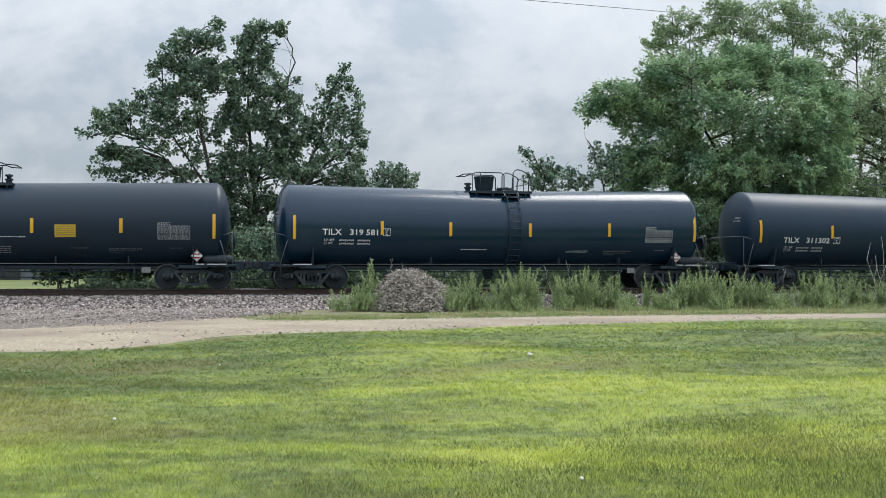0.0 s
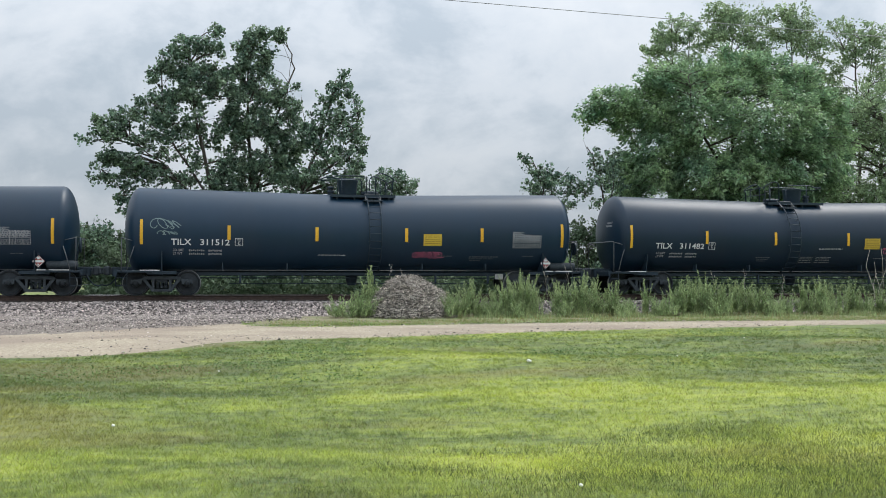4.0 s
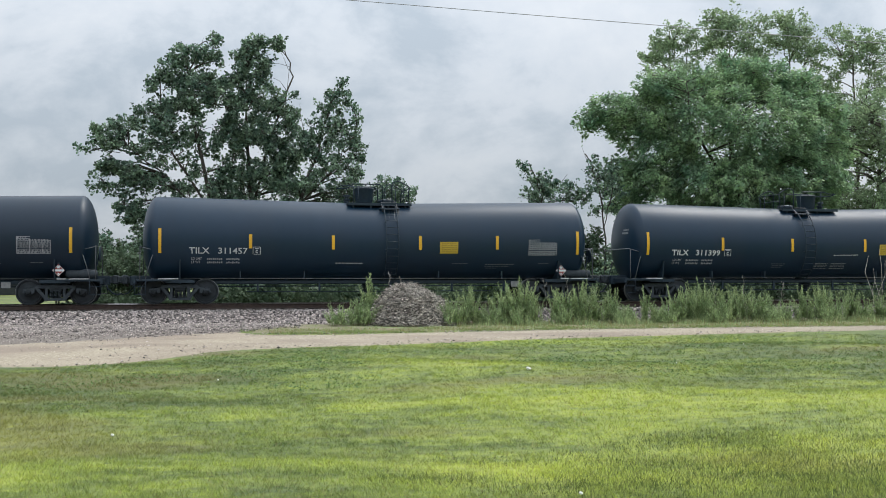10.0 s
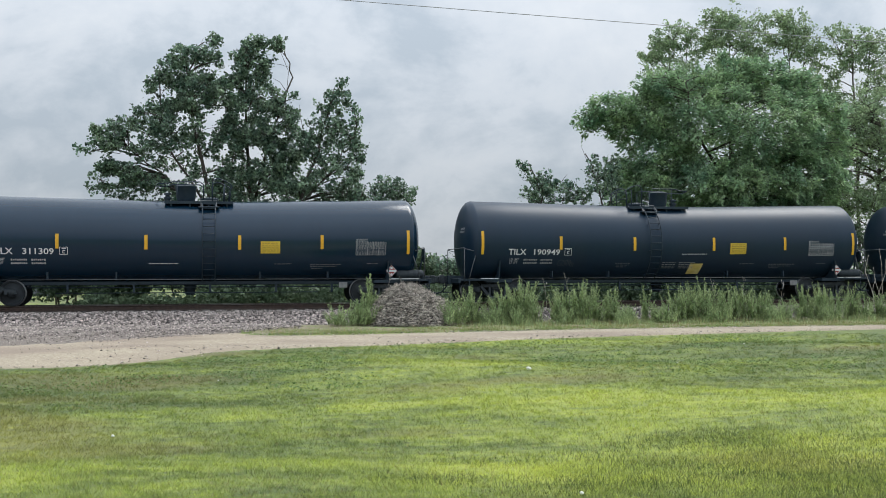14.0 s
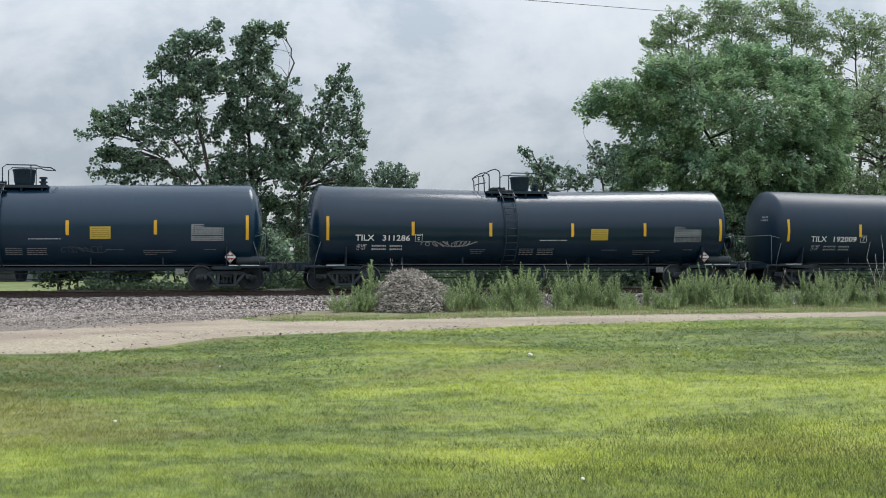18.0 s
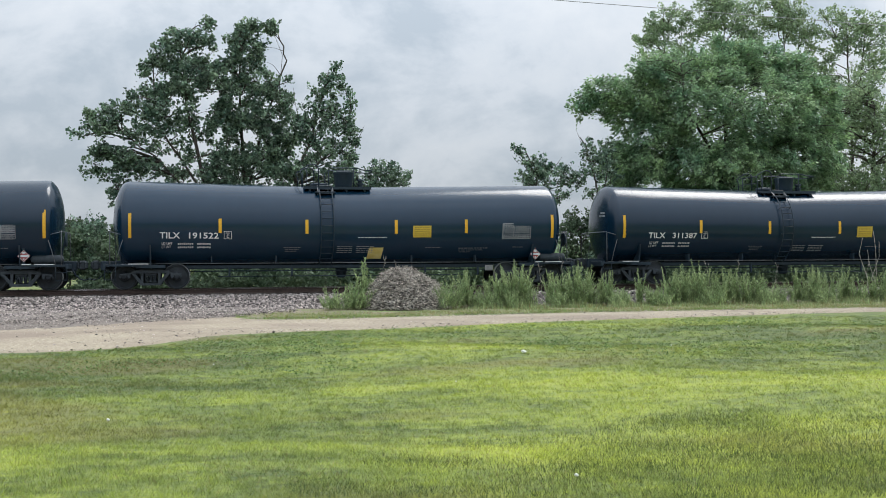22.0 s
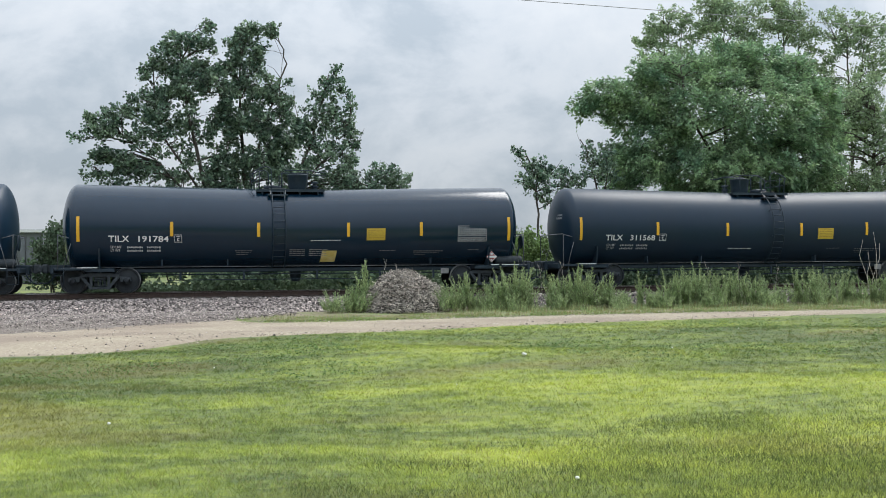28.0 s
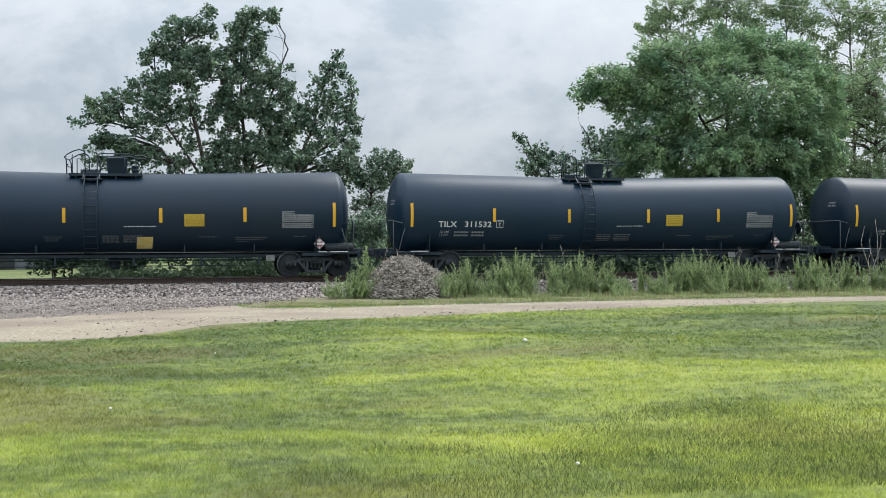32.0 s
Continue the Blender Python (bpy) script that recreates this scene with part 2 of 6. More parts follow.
def grass_mat(name, gain, leaf=0.0, island=0.0):
    """Lawn colours in streaks and patches at four sizes, with drier brown areas."""
    m = mat(name, (0.1, 0.2, 0.05), rough=0.7, bump=0.0 if leaf else 0.7, bump_scale=30, leaf=leaf, spec=0.25)
    n, l = m.node_tree.nodes, m.node_tree.links
    co = n.new("ShaderNodeTexCoord")
    mp = n.new("ShaderNodeMapping")
    mp.inputs["Scale"].default_value = (0.55, 1.0, 1.0)
    l.new(co.outputs["Object"], mp.inputs["Vector"])
    total = None
    for scale, weight in ((0.16, 0.22), (0.55, 0.34), (1.9, 0.26), (8.0, 0.26), (26.0, 0.26)):
        nz = n.new("ShaderNodeTexNoise")
        nz.inputs["Scale"].default_value, nz.inputs["Detail"].default_value = scale, 3.0
        l.new(mp.outputs["Vector"], nz.inputs["Vector"])
        ma = n.new("ShaderNodeMath")
        ma.operation = "MULTIPLY_ADD"
        l.new(nz.outputs["Fac"], ma.inputs[0])
        ma.inputs[1].default_value = weight
        if total:
            l.new(total, ma.inputs[2])
        else:
            ma.inputs[2].default_value = -0.17
        total = ma.outputs["Value"]
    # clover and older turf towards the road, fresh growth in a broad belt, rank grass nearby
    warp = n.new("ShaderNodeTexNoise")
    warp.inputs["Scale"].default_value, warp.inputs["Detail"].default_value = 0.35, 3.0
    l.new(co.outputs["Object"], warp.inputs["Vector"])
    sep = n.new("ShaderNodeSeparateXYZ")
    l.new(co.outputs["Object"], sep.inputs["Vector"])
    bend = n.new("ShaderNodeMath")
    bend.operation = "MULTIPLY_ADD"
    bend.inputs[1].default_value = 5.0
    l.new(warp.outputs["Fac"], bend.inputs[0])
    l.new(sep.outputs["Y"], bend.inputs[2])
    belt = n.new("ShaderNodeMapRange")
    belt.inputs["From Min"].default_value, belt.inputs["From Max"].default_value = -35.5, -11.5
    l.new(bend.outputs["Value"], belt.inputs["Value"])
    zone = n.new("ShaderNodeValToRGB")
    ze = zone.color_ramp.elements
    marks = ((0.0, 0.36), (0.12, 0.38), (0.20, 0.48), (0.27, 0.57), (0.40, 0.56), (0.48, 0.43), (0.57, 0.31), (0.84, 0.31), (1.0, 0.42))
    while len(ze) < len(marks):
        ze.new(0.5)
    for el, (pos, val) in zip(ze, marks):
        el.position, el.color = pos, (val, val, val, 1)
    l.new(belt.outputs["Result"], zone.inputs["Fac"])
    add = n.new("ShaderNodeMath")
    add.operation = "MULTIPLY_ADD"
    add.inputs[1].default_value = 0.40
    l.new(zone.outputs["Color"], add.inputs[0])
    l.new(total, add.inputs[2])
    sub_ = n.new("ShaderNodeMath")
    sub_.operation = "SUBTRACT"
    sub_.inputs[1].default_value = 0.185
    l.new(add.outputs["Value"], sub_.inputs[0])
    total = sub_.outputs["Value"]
    rp = n.new("ShaderNodeValToRGB")
    e = rp.color_ramp.elements
    stops = ((0.38, (0.120, 0.165, 0.054)), (0.455, (0.220, 0.280, 0.076)), (0.53, (0.338, 0.402, 0.084)), (0.63, (0.475, 0.520, 0.100)))
    while len(e) < len(stops):
        e.new(0.5)
    for el, (pos, col) in zip(e, stops):
        el.position, el.color = pos, (*[c * gain for c in col], 1)
    l.new(total, rp.inputs["Fac"])
    dry = n.new("ShaderNodeTexNoise")
    dry.inputs["Scale"].default_value, dry.inputs["Detail"].default_value = 0.42, 5.0
    shift = n.new("ShaderNodeVectorMath")
    shift.operation = "ADD"
    shift.inputs[1].default_value = (12.0, 19.0, 3.0)
    l.new(mp.outputs["Vector"], shift.inputs[0])
    l.new(shift.outputs["Vector"], dry.inputs["Vector"])
    mr = n.new("ShaderNodeMapRange")
    mr.inputs["From Min"].default_value, mr.inputs["From Max"].default_value = 0.55, 0.68
    mr.inputs["To Max"].default_value = 0.5
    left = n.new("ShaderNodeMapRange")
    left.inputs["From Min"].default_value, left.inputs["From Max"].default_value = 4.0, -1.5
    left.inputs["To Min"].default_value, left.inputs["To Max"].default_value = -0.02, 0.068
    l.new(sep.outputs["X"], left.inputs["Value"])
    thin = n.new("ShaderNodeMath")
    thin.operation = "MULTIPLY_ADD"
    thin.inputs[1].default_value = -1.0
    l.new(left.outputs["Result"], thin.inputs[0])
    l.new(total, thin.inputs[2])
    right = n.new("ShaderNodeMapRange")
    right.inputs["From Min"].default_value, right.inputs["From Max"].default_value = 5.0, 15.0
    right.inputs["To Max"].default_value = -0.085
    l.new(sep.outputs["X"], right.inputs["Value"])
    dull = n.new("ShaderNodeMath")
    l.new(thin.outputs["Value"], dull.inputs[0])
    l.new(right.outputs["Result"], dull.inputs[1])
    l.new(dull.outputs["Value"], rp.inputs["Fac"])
    more = n.new("ShaderNodeMath")
    l.new(dry.outputs["Fac"], more.inputs[0])
    l.new(left.outputs["Result"], more.inputs[1])
    l.new(more.outputs["Value"], mr.inputs["Value"])
    mx = n.new("ShaderNodeMix")
    mx.data_type = "RGBA"
    l.new(mr.outputs["Result"], mx.inputs[0])
    l.new(rp.outputs["Color"], mx.inputs[6])
    mx.inputs[7].default_value = (0.250 * gain, 0.212 * gain, 0.082 * gain, 1)
    col = mx.outputs[2]
    if island:
        rnd = n.new("ShaderNodeMapRange")
        rnd.inputs["To Min"].default_value, rnd.inputs["To Max"].default_value = 1 - island, 1 + island
        l.new(n.new("ShaderNodeNewGeometry").outputs["Random Per Island"], rnd.inputs["Value"])
        sc = n.new("ShaderNodeVectorMath")
        sc.operation = "SCALE"
        l.new(col, sc.inputs[0])
        l.new(rnd.outputs["Result"], sc.inputs["Scale"])
        col = sc.outputs["Vector"]
    l.new(col, n["Principled BSDF"].inputs["Base Color"])
    for x in n:
        if x.type == "BSDF_TRANSLUCENT":
            l.new(col, x.inputs["Color"])
    return m


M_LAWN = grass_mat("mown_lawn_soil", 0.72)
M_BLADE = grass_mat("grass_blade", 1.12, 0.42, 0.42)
M_SOIL = mat("verge_soil", (0.17, 0.155, 0.085), (0.30, 0.265, 0.17), 0.95, scale=3, bump=0.9, bump_scale=24, c=(0.17, 0.225, 0.08), big=0.75)
# rail grey made lighter to carry the sky's reflection in its colour
M_RAILING = mat("grey_paint_sky_in_colour", (0.06, 0.07, 0.08), (0.14, 0.15, 0.16), 0.45, scale=6)
M_VERGE = mat("rough_verge_blade", (0.14, 0.225, 0.070), (0.29, 0.375, 0.125), 0.7, scale=2, island=0.45, leaf=0.3, spec=0.2)
M_ROSETTE = mat("dark_lawn_weed", (0.095, 0.170, 0.055), (0.20, 0.30, 0.095), 0.55, scale=3, island=0.4, leaf=0.3, spec=0.3)
M_RANK = mat("rank_grass_blade", (0.065, 0.105, 0.035), (0.150, 0.180, 0.065), 0.65, scale=2, island=0.5, leaf=0.25, spec=0.2)
M_GRAVEL = mat("pale_road_stone", (0.33, 0.285, 0.23), (0.52, 0.455, 0.38), 0.9, scale=5, island=0.45)
M_STRAW = mat("dry_grass_blade", (0.26, 0.22, 0.09), (0.36, 0.31, 0.15), 0.8, scale=3, island=0.3, leaf=0.2, spec=0.2)
M_WEED = mat("grey_green_weed_leaf", (0.205, 0.295, 0.140), (0.44, 0.53, 0.265), 0.65, scale=2.0, island=0.45, leaf=0.4, spec=0.25)
M_WEEDSTEM = mat("weed_stem", (0.12, 0.14, 0.06), (0.22, 0.20, 0.10), 0.8, scale=6, island=0.3)
M_LEAF_A = mat("poplar_leaf", (0.088, 0.166, 0.124), (0.250, 0.342, 0.220), 0.4, scale=1.2, island=0.72, leaf=0.45, spec=0.6)
M_LEAF_B = mat("maple_leaf", (0.180, 0.318, 0.200), (0.380, 0.510, 0.265), 0.45, scale=0.7, island=0.45, leaf=0.5, spec=0.45)
M_LEAF_C = mat("distant_leaf", (0.215, 0.312, 0.190), (0.375, 0.470, 0.268), 0.55, scale=0.9, island=0.45, leaf=0.55, spec=0.3)
# leaf colour darkened to hold the shade under trees and train
M_LEAF_E = mat("leaf_shade_in_colour", (0.075, 0.125, 0.075), (0.145, 0.200, 0.115), 0.6, scale=0.9, island=0.45, leaf=0.3, spec=0.3)
M_LEAF_D = mat("fresh_shrub_leaf", (0.160, 0.250, 0.090), (0.260, 0.360, 0.130), 0.55, scale=1.0, island=0.40, leaf=0.35, spec=0.3)
M_BARK = mat("grey_brown_bark", (0.055, 0.046, 0.038), (0.12, 0.105, 0.09), 0.95, scale=8, bump=0.8, bump_scale=14, stretch=(2, 2, 0.5))
M_CHIP = mat("bleached_wood_chip", (0.24, 0.21, 0.18), (0.64, 0.595, 0.535), 0.9, scale=5, island=0.85)
M_MULCH = mat("mulch_core", (0.03, 0.025, 0.021), (0.09, 0.076, 0.064), 0.95, scale=12, bump=1.0, bump_scale=20)
M_SIDING = mat("grey_metal_siding", (0.13, 0.145, 0.168), (0.18, 0.195, 0.22), 0.6, scale=0.6, bump=0.2)
M_WHITEPAINT = mat("white_trim_paint", (0.68, 0.69, 0.70), (0.78, 0.78, 0.78), 0.5, scale=2)
M_DARKGLASS = mat("dark_window", (0.03, 0.035, 0.04), (0.05, 0.055, 0.06), 0.15, scale=2)
M_CABLE = mat("grey_cable", (0.30, 0.305, 0.31), (0.38, 0.385, 0.39), 0.6, scale=3)
M_PETAL = mat("white_flower", (0.72, 0.72, 0.68), (0.8, 0.8, 0.77), 0.7, scale=20)


# ---- mesh helpers ----
def np_mesh(name, verts, faces, material, smooth=False):
    """A mesh from an n x 3 array and an m x k array of faces."""
    verts, faces = np.asarray(verts, np.float32), np.asarray(faces, np.int32)
    me = bpy.data.meshes.new(name)
    k = faces.shape[1]
    me.vertices.add(len(verts))
    me.vertices.foreach_set("co", verts.ravel())
    me.loops.add(faces.size)
    me.loops.foreach_set("vertex_index", faces.ravel())
    me.polygons.add(len(faces))
    me.polygons.foreach_set("loop_start", np.arange(0, faces.size, k, dtype=np.int32))
    me.update(calc_edges=True)
    if smooth:
        me.polygons.foreach_set("use_smooth", np.ones(len(faces), bool))
    me.materials.append(material)
    return me


def to_mesh(name, bm, material, smooth=True):
    me = bpy.data.meshes.new(name)
    if smooth:
        for f in bm.faces:
            f.smooth = True
        for e in bm.edges:
            if len(e.link_faces) == 2 and e.calc_face_angle(0) > 0.7:
                e.smooth = False
    bm.to_mesh(me)
    bm.free()
    for m in (material if isinstance(material, (list, tuple)) else [material]):
        me.materials.append(m)
    return me


def part(name, bm, material, parent=None, label="", smooth=True):
    """Links a bmesh, or a mesh, as one object under a thing or a part."""
    me = bm if isinstance(bm, bpy.types.Mesh) else to_mesh(name, bm, material, smooth)
    ob = new(name, me)
    if parent:
        ob.parent = parent
    if label:
        tagged(ob, label)
    return ob


def box(bm, x0, x1, y0, y1, z0, z1, bevel=0.0, m=None):
    vs = [bm.verts.new(v) for v in ((x0, y0, z0), (x1, y0, z0), (x1, y1, z0), (x0, y1, z0), (x0, y0, z1), (x1, y0, z1), (x1, y1, z1), (x0, y1, z1))]
    fs = [bm.faces.new([vs[i] for i in q]) for q in ((0, 3, 2, 1), (4, 5, 6, 7), (0, 1, 5, 4), (1, 2, 6, 5), (2, 3, 7, 6), (3, 0, 4, 7))]
    if bevel:
        es = list({e for f in fs for e in f.edges})
        r = bmesh.ops.bevel(bm, geom=es, offset=bevel, segments=1, affect="EDGES")
        vs = list({v for f in r["faces"] for v in f.verts} | {v for v in vs if v.is_valid})
    if m:
        bmesh.ops.transform(bm, matrix=m, verts=[v for v in vs if v.is_valid])
    return bm


def tube(bm, pts, r, seg=6, r_end=None, caps=True):
    """A round bar along a line of points."""
    pts = [Vector(p) for p in pts]
    rings = []
    for i, p in enumerate(pts):
        d = (pts[min(i + 1, len(pts) - 1)] - pts[max(i - 1, 0)]).normalized()
        u = d.cross(Vector((0, 0, 1)) if abs(d.z) < 0.9 else Vector((1, 0, 0))).normalized()
        v = d.cross(u)
        rr = r + ((r_end if r_end is not None else r) - r) * i / max(1, len(pts) - 1)
        rings.append([bm.verts.new(p + (u * math.cos(a) + v * math.sin(a)) * rr) for a in (2 * math.pi * k / seg for k in range(seg))])
    for a, b in zip(rings, rings[1:]):
        for k in range(seg):
            bm.faces.new((a[k], a[(k + 1) % seg], b[(k + 1) % seg], b[k]))
    if caps:
        bm.faces.new(rings[0][::-1])
        bm.faces.new(rings[-1])
    return bm


def lathe(bm, profile, axis="z", at=(0, 0, 0), seg=24):
    """Turns a profile of (along, radius) round an axis."""
    rings = []
    for h, r in profile:
        ring = []
        for k in range(seg):
            a = 2 * math.pi * k / seg
            c, s = r * math.cos(a), r * math.sin(a)
            p = {"z": (c, s, h), "x": (h, c, s), "y": (c, h, s)}[axis]
            ring.append(bm.verts.new(Vector(p) + Vector(at)))
        rings.append(ring)
    for a, b in zip(rings, rings[1:]):
        for k in range(seg):
            bm.faces.new((a[k], a[(k + 1) % seg], b[(k + 1) % seg], b[k]))
    bm.faces.new(rings[0][::-1])
    bm.faces.new(rings[-1])
    bmesh.ops.recalc_face_normals(bm, faces=bm.faces)
    return bm


BM = bmesh.new

# ---- ground, road, track ----
G = -0.65
rng = np.random.default_rng(7)


def near_edge(x):
    return np.interp(x, [-200, -30, -8, -3.3, -1.5, 0.5, 3.0, 5.7, 9.1, 12.5, 16.4, 19.7, 40, 200], [-60, -31, -22.9, -20.6, -19.5, -17.9, -16.0, -14.75, -13.9, -13.1, -12.3, -11.8, -10.6, -10.2])


def far_edge(x):
    return np.interp(x, [-200, -30, -2.6, -0.8, 0.7, 1.6, 3.7, 6.9, 10.7, 14.5, 18, 21, 40, 200], [-3.6, -3.6, -3.7, -4.2, -6.6, -9.7, -10.3, -9.6, -9.2, -9.0, -9.2, -9.4, -9.0, -8.6])


def lawn_z(x, y):
    """Gentle swells in the mown lawn."""
    near = np.clip((-13.0 - np.asarray(y)) / 6.0, 0, 1)
    return G + near * (0.045 * np.sin(np.asarray(x) * 0.55 + np.asarray(y) * 0.35 + 0.8) + 0.035 * np.sin(np.asarray(y) * 1.1 + np.asarray(x) * 0.23))


def make_ground():
    xs = np.concatenate([np.linspace(-1500, -60, 13)[:-1], np.linspace(-60, -26, 12)[:-1], np.linspace(-26, 40, 133)[:-1], np.linspace(40, 80, 12)[:-1], np.linspace(80, 1500, 13)])
    ys = np.concatenate([np.linspace(-1200, -60, 9)[:-1], np.linspace(-60, -40, 6)[:-1], np.linspace(-40, -3, 81)[:-1], np.linspace(-3, 60, 20)[:-1], np.linspace(60, 1500, 11)])
    xx, yy = np.meshgrid(xs, ys)
    zz = lawn_z(xx, yy)
    v = np.stack([xx, yy, zz], -1).reshape(-1, 3)
    i = np.arange(len(ys) - 1)[:, None] * len(xs) + np.arange(len(xs) - 1)[None]
    f = np.stack([i, i + 1, i + 1 + len(xs), i + len(xs)], -1).reshape(-1, 4)
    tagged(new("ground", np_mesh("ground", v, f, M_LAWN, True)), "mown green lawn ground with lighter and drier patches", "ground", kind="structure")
    # gravel road
    xs = np.concatenate([np.linspace(-200, -30, 18)[:-1], np.linspace(-30, 40, 141)[:-1], np.linspace(40, 200, 18)])
    k = np.linspace(0, 1, 9)
    rag = np.array([0.10 * noise.noise(Vector((x * 0.9, 3.1, 0))) + 0.05 * noise.noise(Vector((x * 3.7, 1.1, 0))) for x in xs])
    y0, y1 = near_edge(xs) + rag * 1.0, far_edge(xs) + rag[::-1]
    yy = y0[None] + (y1 - y0)[None] * k[:, None]
    xx = np.broadcast_to(xs[None], yy.shape)
    zz = lawn_z(xx, yy) + 0.012 + 0.03 * np.sin(k * math.pi)[:, None]
    zz[0] -= 0.03
    zz[-1] -= 0.03
    v = np.stack([xx, yy, zz], -1).reshape(-1, 3)
    i = np.arange(8)[:, None] * len(xs) + np.arange(len(xs) - 1)[None]
    f = np.stack([i, i + 1, i + 1 + len(xs), i + len(xs)], -1).reshape(-1, 4)
    tagged(new("road", np_mesh("road", v, f, M_ROAD, True)), "pale tan gravel service road beside the track", "gravel road", kind="structure")
    # ballast bed
    prof = [(-4.3, G - 0.05), (-3.7, G + 0.06), (-3.0, -0.46), (-2.2, -0.27), (-1.5, -0.235), (1.5, -0.235), (2.2, -0.27), (3.2, -0.5), (4.2, G - 0.05)]
    xs = np.concatenate([np.linspace(-620, -30, 40)[:-1], np.linspace(-30, 45, 251)[:-1], np.linspace(45, 620, 40)])
    v = []
    for (y, z) in prof:
        for x in xs:
            w = 0.05 * noise.noise(Vector((x * 0.8, y, 0.3))) + 0.03 * noise.noise(Vector((x * 2.3, y, 0.7)))
            v.append((x, y + 2.2 * w * (y < -2), z + (w if abs(y) > 1.6 else 0)))
    n = len(xs)
    i = np.arange(len(prof) - 1)[:, None] * n + np.arange(n - 1)[None]
    f = np.stack([i, i + 1, i + 1 + n, i + n], -1).reshape(-1, 4)
    tagged(new("ballast_bed", np_mesh("ballast_bed", v, f, M_BALLAST, True)), "grey and pinkish crushed stone ballast bed under the track", "ballast", kind="structure")


def stones(name, x, y, z, size, material, label, category):
    """Many small angular stones in one mesh."""
    n = len(x)
    base = np.array([(1, 0, 0), (-1, 0, 0), (0, 1, 0), (0, -1, 0), (0, 0, 1), (0, 0, -1)], float)
    tri = np.array([(0, 2, 4), (2, 1, 4), (1, 3, 4), (3, 0, 4), (2, 0, 5), (1, 2, 5), (3, 1, 5), (0, 3, 5)])
    v = base[None] * rng.uniform(0.6, 1.3, (n, 6, 1)) * size[:, None, None] * np.stack([rng.uniform(0.8, 1.3, n), rng.uniform(0.7, 1.1, n), rng.uniform(0.45, 0.8, n)], -1)[:, None]
    a, b = rng.uniform(0, 6.28, n), rng.uniform(-0.6, 0.6, n)
    ca, sa, cb, sb = np.cos(a), np.sin(a), np.cos(b), np.sin(b)
    r = np.zeros((n, 3, 3))
    r[:, 0, 0], r[:, 0, 1], r[:, 0, 2] = ca, -sa * cb, sa * sb
    r[:, 1, 0], r[:, 1, 1], r[:, 1, 2] = sa, ca * cb, -ca * sb
    r[:, 2, 1], r[:, 2, 2] = sb, cb
    v = np.einsum("nij,nkj->nki", r, v) + np.stack([x, y, z], -1)[:, None]
    f = tri[None] + (np.arange(n) * 6)[:, None, None]
    return tagged(new(name, np_mesh(name, v.reshape(-1, 3), f.reshape(-1, 3), material)), label, category, kind="stuff")


def make_ballast_stones():
    n = 34000
    x = rng.uniform(-9.5, 36, n)
    x[:17000] = rng.uniform(-9.5, 9, 17000)
    y = rng.uniform(-4.1, -1.0, n)
    z = np.interp(y, [-4.3, -3.7, -3.0, -2.2, -1.5, 0], [G - 0.03, G + 0.06, -0.46, -0.27, -0.24, -0.24]) + rng.uniform(-0.01, 0.02, n)
    stones("ballast_stones", x, y, z, rng.uniform(0.028, 0.072, n), M_STONE, "loose grey and pinkish crushed ballast stones", "ballast")
    n = 15000
    x = rng.uniform(-9.5, 3.2, n)
    y = -4.0 - np.abs(rng.normal(0, 4.6, n))
    keep = y > np.interp(x, [-9, -4, -1, 3], [-15.8, -14.0, -11.4, -5.8]) - np.abs(rng.normal(0, 0.8, n))
    x, y = x[keep], y[keep]
    stones("spilled_ballast", x, y, np.full(len(x), G + 0.072), rng.uniform(0.010, 0.046, len(x)) * np.interp(y, [-13, -4], [0.55, 1.0]), M_STONE, "dark and pale ballast stones spilled over the road edge", "ballast")
    slab = BM()
    vs = [slab.verts.new((0.62 * math.cos(a) * (1 + 0.15 * math.sin(3 * a)), 0.2 * math.sin(a) * (1 + 0.2 * math.cos(2 * a)), 0)) for a in (2 * math.pi * k / 14 for k in range(14))]
    slab.faces.new(vs)
    bmesh.ops.solidify(slab, geom=list(slab.faces), thickness=-0.06)
    ob = tagged(part("flat_stone", slab, M_GRAVEL, smooth=False), "pale flat stone lying at the road edge", "stone")
    ob.location = (0.1, -6.6, G + 0.06)
    n = 7000
    x = rng.uniform(-9, 26, n)
    k = rng.beta(0.7, 0.9, n)
    y = near_edge(x) + 0.2 + (far_edge(x) - near_edge(x)) * k
    z = lawn_z(x, y) + 0.02 + 0.02 * np.sin(k * math.pi)
    stones("road_gravel", x, y, z, rng.uniform(0.006, 0.024, n), M_GRAVEL, "scattered pale gravel stones on the service road", "gravel")
    n = 900
    x = rng.uniform(-3, 17, n)
    k = rng.random(n)
    y = near_edge(x) + 0.2 + (far_edge(x) - near_edge(x)) * k
    stones("dark_road_stones", x, y, lawn_z(x, y) + 0.03, rng.uniform(0.012, 0.036, n), M_STONE, "scattered darker ballast stones on the service road", "gravel")


